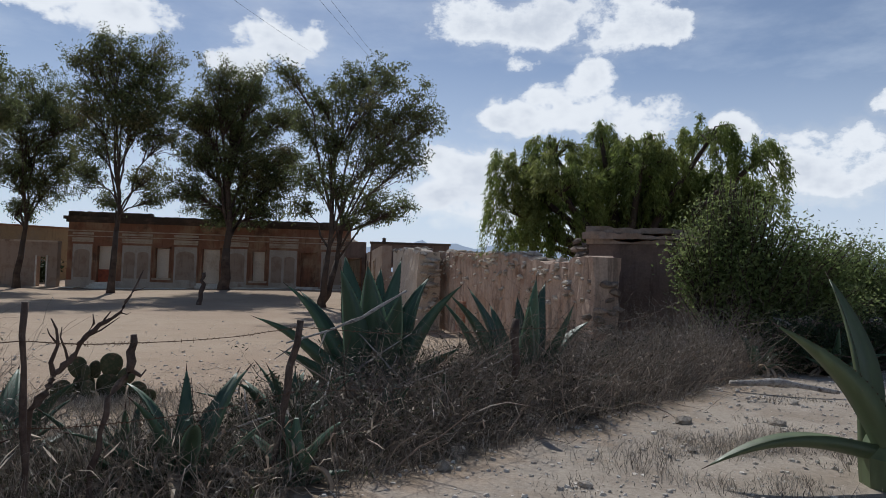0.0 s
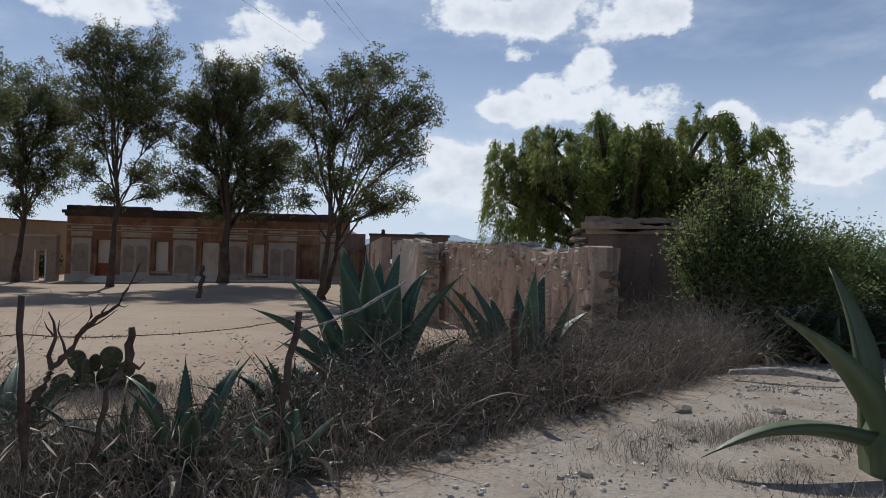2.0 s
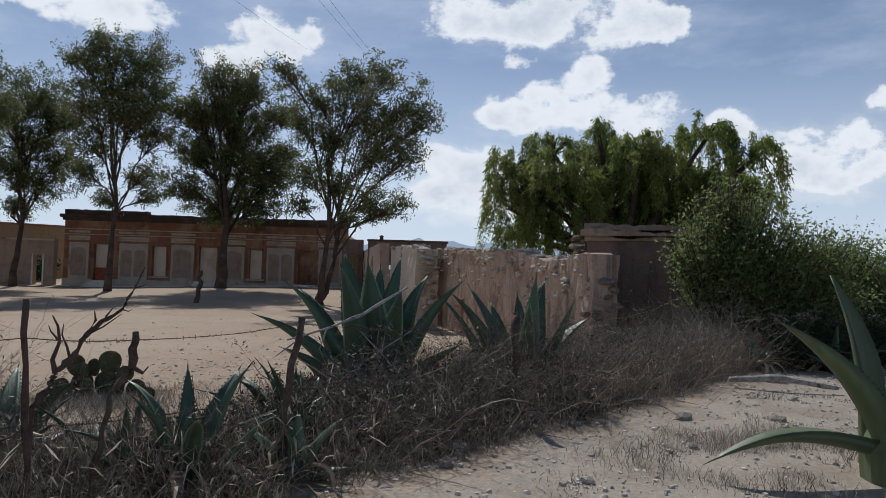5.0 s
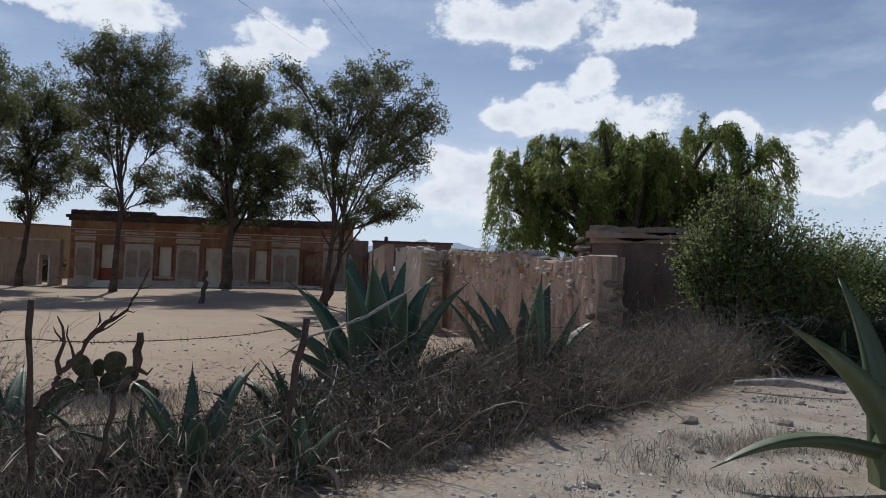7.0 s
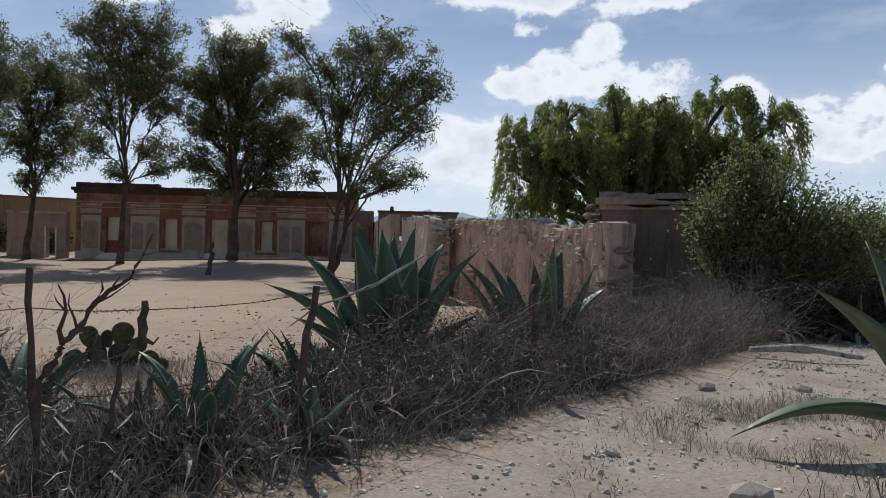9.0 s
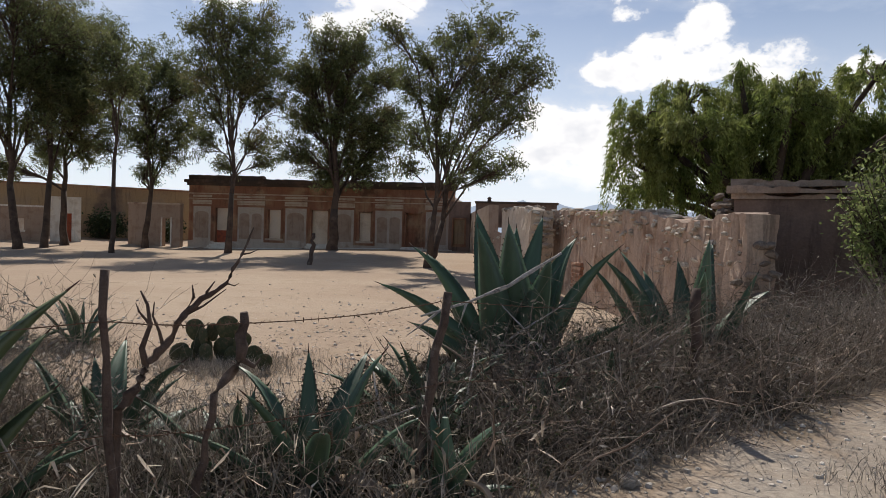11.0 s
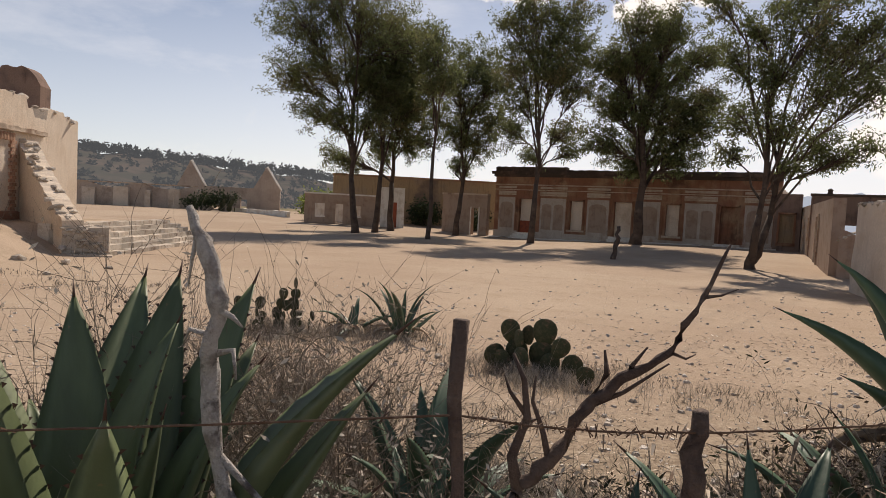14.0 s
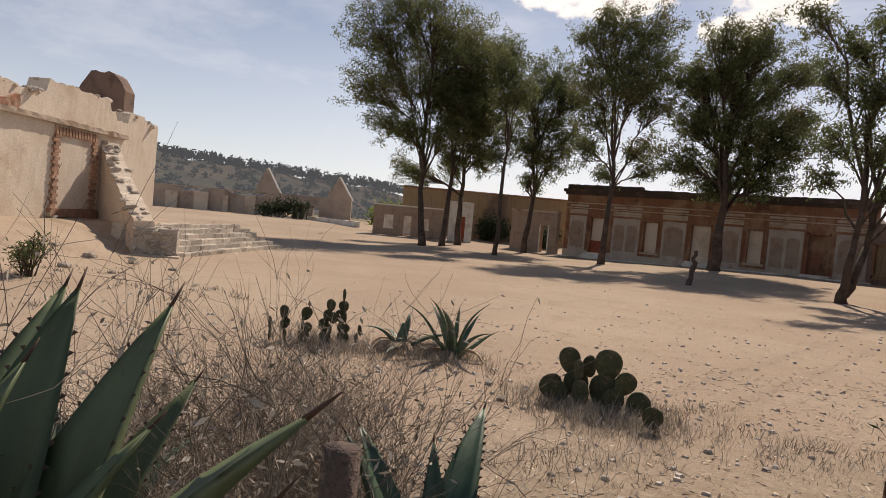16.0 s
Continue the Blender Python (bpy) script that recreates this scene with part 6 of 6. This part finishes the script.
def brush():
    """Dense leafless brush with small dark leaves, thickest round the large agaves."""
    rng = random.Random(93)
    dark, pale, leaf = Geo(), Geo(), Geo()
    for n in range(9000):
        a, s = rng.uniform(-1.0, 9.5), rng.gauss(0.65, 0.5)
        if s < -0.25 or s > 2.3 or (a > 4.6 and rng.random() < 0.6):
            continue
        x, y = on_bank(a, s)
        lush = 0.55 + 0.9 * abs(noise.noise((x * 1.4, y * 1.4, 31)))
        top = (0.34 + 0.42 * smooth01(0.9, 2.4, a)) * lush * smooth01(-0.4, 0.3, s)
        if top < 0.08:
            continue
        p = crooked((x, y, height(x, y) - 0.02), (rng.gauss(0, 0.8), rng.gauss(0, 0.8), 1), top * rng.uniform(0.7, 1.5), 5, 0.4, rng, 0.06)
        r = rng.uniform(0.0015, 0.004) * (1.25 if a > 2 else 0.8)
        g = pale if rng.random() < 0.2 else dark
        g.tube(p, [r, r, r * 0.85, r * 0.7, r * 0.5, r * 0.3], 3, False)
        for _ in range(3):
            q = rng.choice(p[1:])
            e = crooked(q, (rng.gauss(0, 1), rng.gauss(0, 1), rng.uniform(-0.3, 0.8)), top * rng.uniform(0.2, 0.5), 3, 0.4, rng)
            g.tube(e, [r * 0.6, r * 0.5, r * 0.4, r * 0.25], 3, False)
            if g is dark:
                for _ in range(5):
                    leaf.blade(rng.choice(e) + Vector((rng.gauss(0, 0.02), rng.gauss(0, 0.02), rng.gauss(0, 0.02))), (rng.gauss(0, 1), rng.gauss(0, 1), rng.gauss(0, 0.8)), rng.uniform(0.007, 0.017), rng.uniform(0.025, 0.065))
    solo("dark_brush", dark, M_BRUSH, "dark tangled leafless brush round the agaves", "undergrowth", kind="stuff")
    solo("bleached_twigs", pale, M_STICK, "bleached grey twigs in the dark brush", "undergrowth", kind="stuff")
    solo("brush_leaves", leaf, M_BRUSHLEAF, "small dark withered leaves in the brush", "undergrowth", kind="stuff")


brush()


def litter():
    """Curled dead leaves and thicker broken sticks lying in the hedge."""
    rng = random.Random(90)
    g, w = Geo(), Geo()
    for _ in range(3600):
        a, s = rng.uniform(-3.5, 10.5), rng.gauss(0.5, 0.6)
        if s < -0.4 or s > 2.8:
            continue
        x, y = on_bank(a, s)
        p = Vector((x, y, height(x, y) + rng.uniform(0.0, 0.42)))
        d = Vector((rng.gauss(0, 1), rng.gauss(0, 1), rng.gauss(0, 0.6))).normalized()
        side = d.cross(Vector((0, 0, 1))).normalized() * rng.uniform(0.003, 0.010)
        n = rng.uniform(0.04, 0.14)
        q = p + d * n * 0.5 + Vector((0, 0, rng.uniform(0.0, 0.06)))
        r = p + d * n + Vector((0, 0, rng.uniform(-0.06, 0.06)))
        k = len(g.v)
        g.v.extend(tuple(v) for v in (p - side * 0.4, p + side * 0.4, q + side, q - side, r))
        g.f.extend(((k, k + 1, k + 2, k + 3), (k + 3, k + 2, k + 4)))
    for _ in range(1300):
        a, s = rng.uniform(-3.5, 10.5), rng.gauss(0.5, 0.5)
        if s < -0.4 or s > 2.2:
            continue
        x, y = on_bank(a, s)
        near = a < 1.4
        pts = crooked((x, y, height(x, y)), (rng.gauss(0, 1), rng.gauss(0, 1), rng.uniform(0.0, 0.35) if near else rng.uniform(0.1, 1.4)), rng.uniform(0.2, 0.4) if near else rng.uniform(0.3, 0.85), 5, 0.28, rng)
        r = rng.uniform(0.0015, 0.004) if near else rng.uniform(0.003, 0.0075)
        w.tube(pts, [r, r * 0.95, r * 0.85, r * 0.7, r * 0.5, r * 0.3], 4, False)
    for _ in range(7000):
        x, y = on_bank(rng.uniform(-9, 9), rng.uniform(1.0, 9.0))
        p = Vector((x, y, height(x, y) + 0.006))
        d = Vector((rng.gauss(0, 1), rng.gauss(0, 1), rng.gauss(0, 0.12))).normalized() * rng.uniform(0.02, 0.1)
        side = d.cross(Vector((0, 0, 1))).normalized() * rng.uniform(0.003, 0.012)
        g.quad(p - side, p + side, p + d + side * 0.5 + Vector((0, 0, 0.008)), p + d - side * 0.5)
    solo("dead_leaves", g, M_LITTER, "curled dead leaves and straw on the dry bank", "leaf litter", kind="stuff")
    solo("fallen_sticks", w, M_STICK, "broken grey and brown sticks caught in the hedge", "sticks", kind="stuff")


litter()


def dry_shrub(x, y, tall, spread, stems, seed, label):
    """A leafless bush of thin forking stems with withered leaf scraps."""
    rng = random.Random(seed)
    t = thing("dry_shrub", label, "shrub", (x, y, height(x, y) - 0.03), "dry shrubs by the fence")
    g, l = Geo(), Geo()
    for _ in range(stems):
        d = Vector((rng.gauss(0, spread), rng.gauss(0, spread), 1))
        h = tall * rng.uniform(0.4, 1.0)
        p = crooked((rng.gauss(0, 0.1), rng.gauss(0, 0.1), 0), d, h, 7, 0.24, rng)
        r = rng.uniform(0.0016, 0.0034)
        g.tube(p, [r * (1 - i / 9) for i in range(8)], 4, False)
        for i in range(2, 8):
            for _ in range(2):
                e = crooked(p[i], p[min(7, i + 1)] - p[i - 1] + Vector((rng.gauss(0, 0.12), rng.gauss(0, 0.12), rng.gauss(0.02, 0.06))), h * rng.uniform(0.1, 0.32), 4, 0.2, rng)
                g.tube(e, [r * 0.5, r * 0.4, r * 0.35, r * 0.3, r * 0.2], 3, False)
                if rng.random() < 0.5:
                    l.blade(rng.choice(e), (rng.gauss(0, 1), rng.gauss(0, 1), rng.gauss(-0.3, 0.6)), 0.012, 0.04)
    part("branchwork", g, M_TWIG, t)
    part("withered_leaf", l, M_GRASS, t, "shrivelled straw-brown leaves", kind="stuff")


rs = random.Random(6)
SHRUB = "leafless brown shrub of thin forking stems"
for x, y, tall, k in ((-2.75, 3.1, 1.25, 46), (-3.2, 3.7, 1.25, 46), (-3.3, 4.5, 0.9, 28), (-3.9, 4.4, 0.8, 28), (-3.0, 2.7, 1.2, 40), (-3.7, 3.4, 1.2, 40), (-2.35, 3.05, 0.95, 34), (-2.75, 3.75, 1.1, 40), (-3.0, 4.1, 1.05, 40), (-3.5, 4.2, 0.75, 36), (-4.3, 3.9, 0.75, 30), (-1.7, 3.2, 0.6, 24), (-2.0, 2.9, 0.75, 16), (0.55, 4.1, 0.8, 18), (1.9, 5.3, 0.75, 18), (2.7, 6.3, 0.8, 20),
                      (3.6, 7.3, 0.8, 20), (0.0, 4.6, 0.8, 14), (-4.6, 3.4, 0.8, 16), (4.6, 8.2, 0.7, 18), (1.0, 5.0, 0.7, 16), (-4.2, 4.8, 0.85, 40), (-4.7, 5.3, 0.9, 44), (-5.2, 4.7, 0.95, 44), (-5.7, 5.5, 0.95, 40), (-6.3, 5.0, 0.9, 34), (-5.2, 6.2, 0.7, 34), (-6.4, 6.4, 0.75, 30)):
    dry_shrub(x, y, tall * 1.2, 0.36, k + 14, int(100 + x * 7 + y * 13), SHRUB + (" with withered leaves" if k > 18 else " in the hedge"))


# ---- stones ----


def loose_stones():
    rng = random.Random(70)
    g = Geo()
    for n in range(21000):
        if n < 10000:
            x, y = on_bank(rng.uniform(-4, 12), rng.uniform(-5, -0.3))
            r = min(0.024, 0.0055 * rng.paretovariate(1.6))
        else:
            x, y = on_bank(rng.uniform(-14, 14), abs(rng.gauss(0, 7)))
            r = min(0.045, 0.008 * rng.paretovariate(1.7))
        z = height(x, y)
        k = len(g.v)
        pts = []
        for i in range(5):
            a = i * 1.2566 + rng.uniform(-0.3, 0.3)
            pts.append((x + math.cos(a) * r * rng.uniform(0.8, 1.4), y + math.sin(a) * r * rng.uniform(0.7, 1.1), z - 0.3 * r))
        for i in range(5):
            a = i * 1.2566 + rng.uniform(-0.3, 0.3)
            pts.append((x + math.cos(a) * r * rng.uniform(0.4, 0.9), y + math.sin(a) * r * rng.uniform(0.4, 0.8), z + r * rng.uniform(0.3, 0.75)))
        g.v.extend(pts)
        for i in range(5):
            j = (i + 1) % 5
            g.f.append((k + i, k + j, k + 5 + j, k + 5 + i))
        g.f.append(tuple(k + 5 + i for i in range(5)))
    solo("pebbles", g, M_ROCKS, "pale pebbles and grit scattered on bare earth", "stones", kind="stuff")
    spots = [(0.54, 3.66, 0.13), (1.9, 2.75, 0.22), (2.75, 5.2, 0.16), (-0.2, 3.75, 0.2), (0.15, 4.45, 0.2), (0.75, 5.2, 0.24), (0.95, 5.5, 0.28), (1.35, 5.0, 0.2), (2.1, 6.0, 0.2), (2.5, 7.2, 0.3), (-0.65, 4.1, 0.18),
             (3.6, 5.2, 0.14), (4.4, 6.3, 0.12), (2.4, 4.2, 0.08), (3.0, 4.6, 0.09), (1.4, 3.4, 0.08), (4.9, 7.4, 0.15), (-1.75, 2.75, 0.24), (-1.6, 2.95, 0.2), (0.5, 5.4, 0.26), (1.15, 6.9, 0.3), (0.6, 6.3, 0.25), (0.4, 7.1, 0.3),
             (-4.9, 8.3, 0.12), (-5.4, 8.8, 0.14), (-18.6, 11.0, 0.3), (-19.6, 10.3, 0.4), (-21.5, 8.9, 0.45), (-18.0, 9.0, 0.3), (-20.6, 9.7, 0.35), (-22.3, 10.4, 0.4), (-16.8, 9.6, 0.2), (-17.3, 11.4, 0.2)]
    for _ in range(34):
        spots.append((rng.gauss(0.75, 0.5), rng.gauss(5.7, 0.45), rng.uniform(0.1, 0.22)))
    for x, y, size in spots:
        ob = new("loose_stone", rng.choice(ROCKS))
        ob.matrix_world = Matrix.Translation((x, y, height(x, y) + size * 0.12)) @ Euler((rng.uniform(-0.3, 0.3), rng.uniform(-0.3, 0.3), rng.uniform(0, 6))).to_matrix().to_4x4() @ Matrix.Diagonal((size * 1.2, size, size * 0.85, 1))
        tagged(ob, "rough pale fallen stone lying on dry earth", "stone", "fallen stones")


loose_stones()
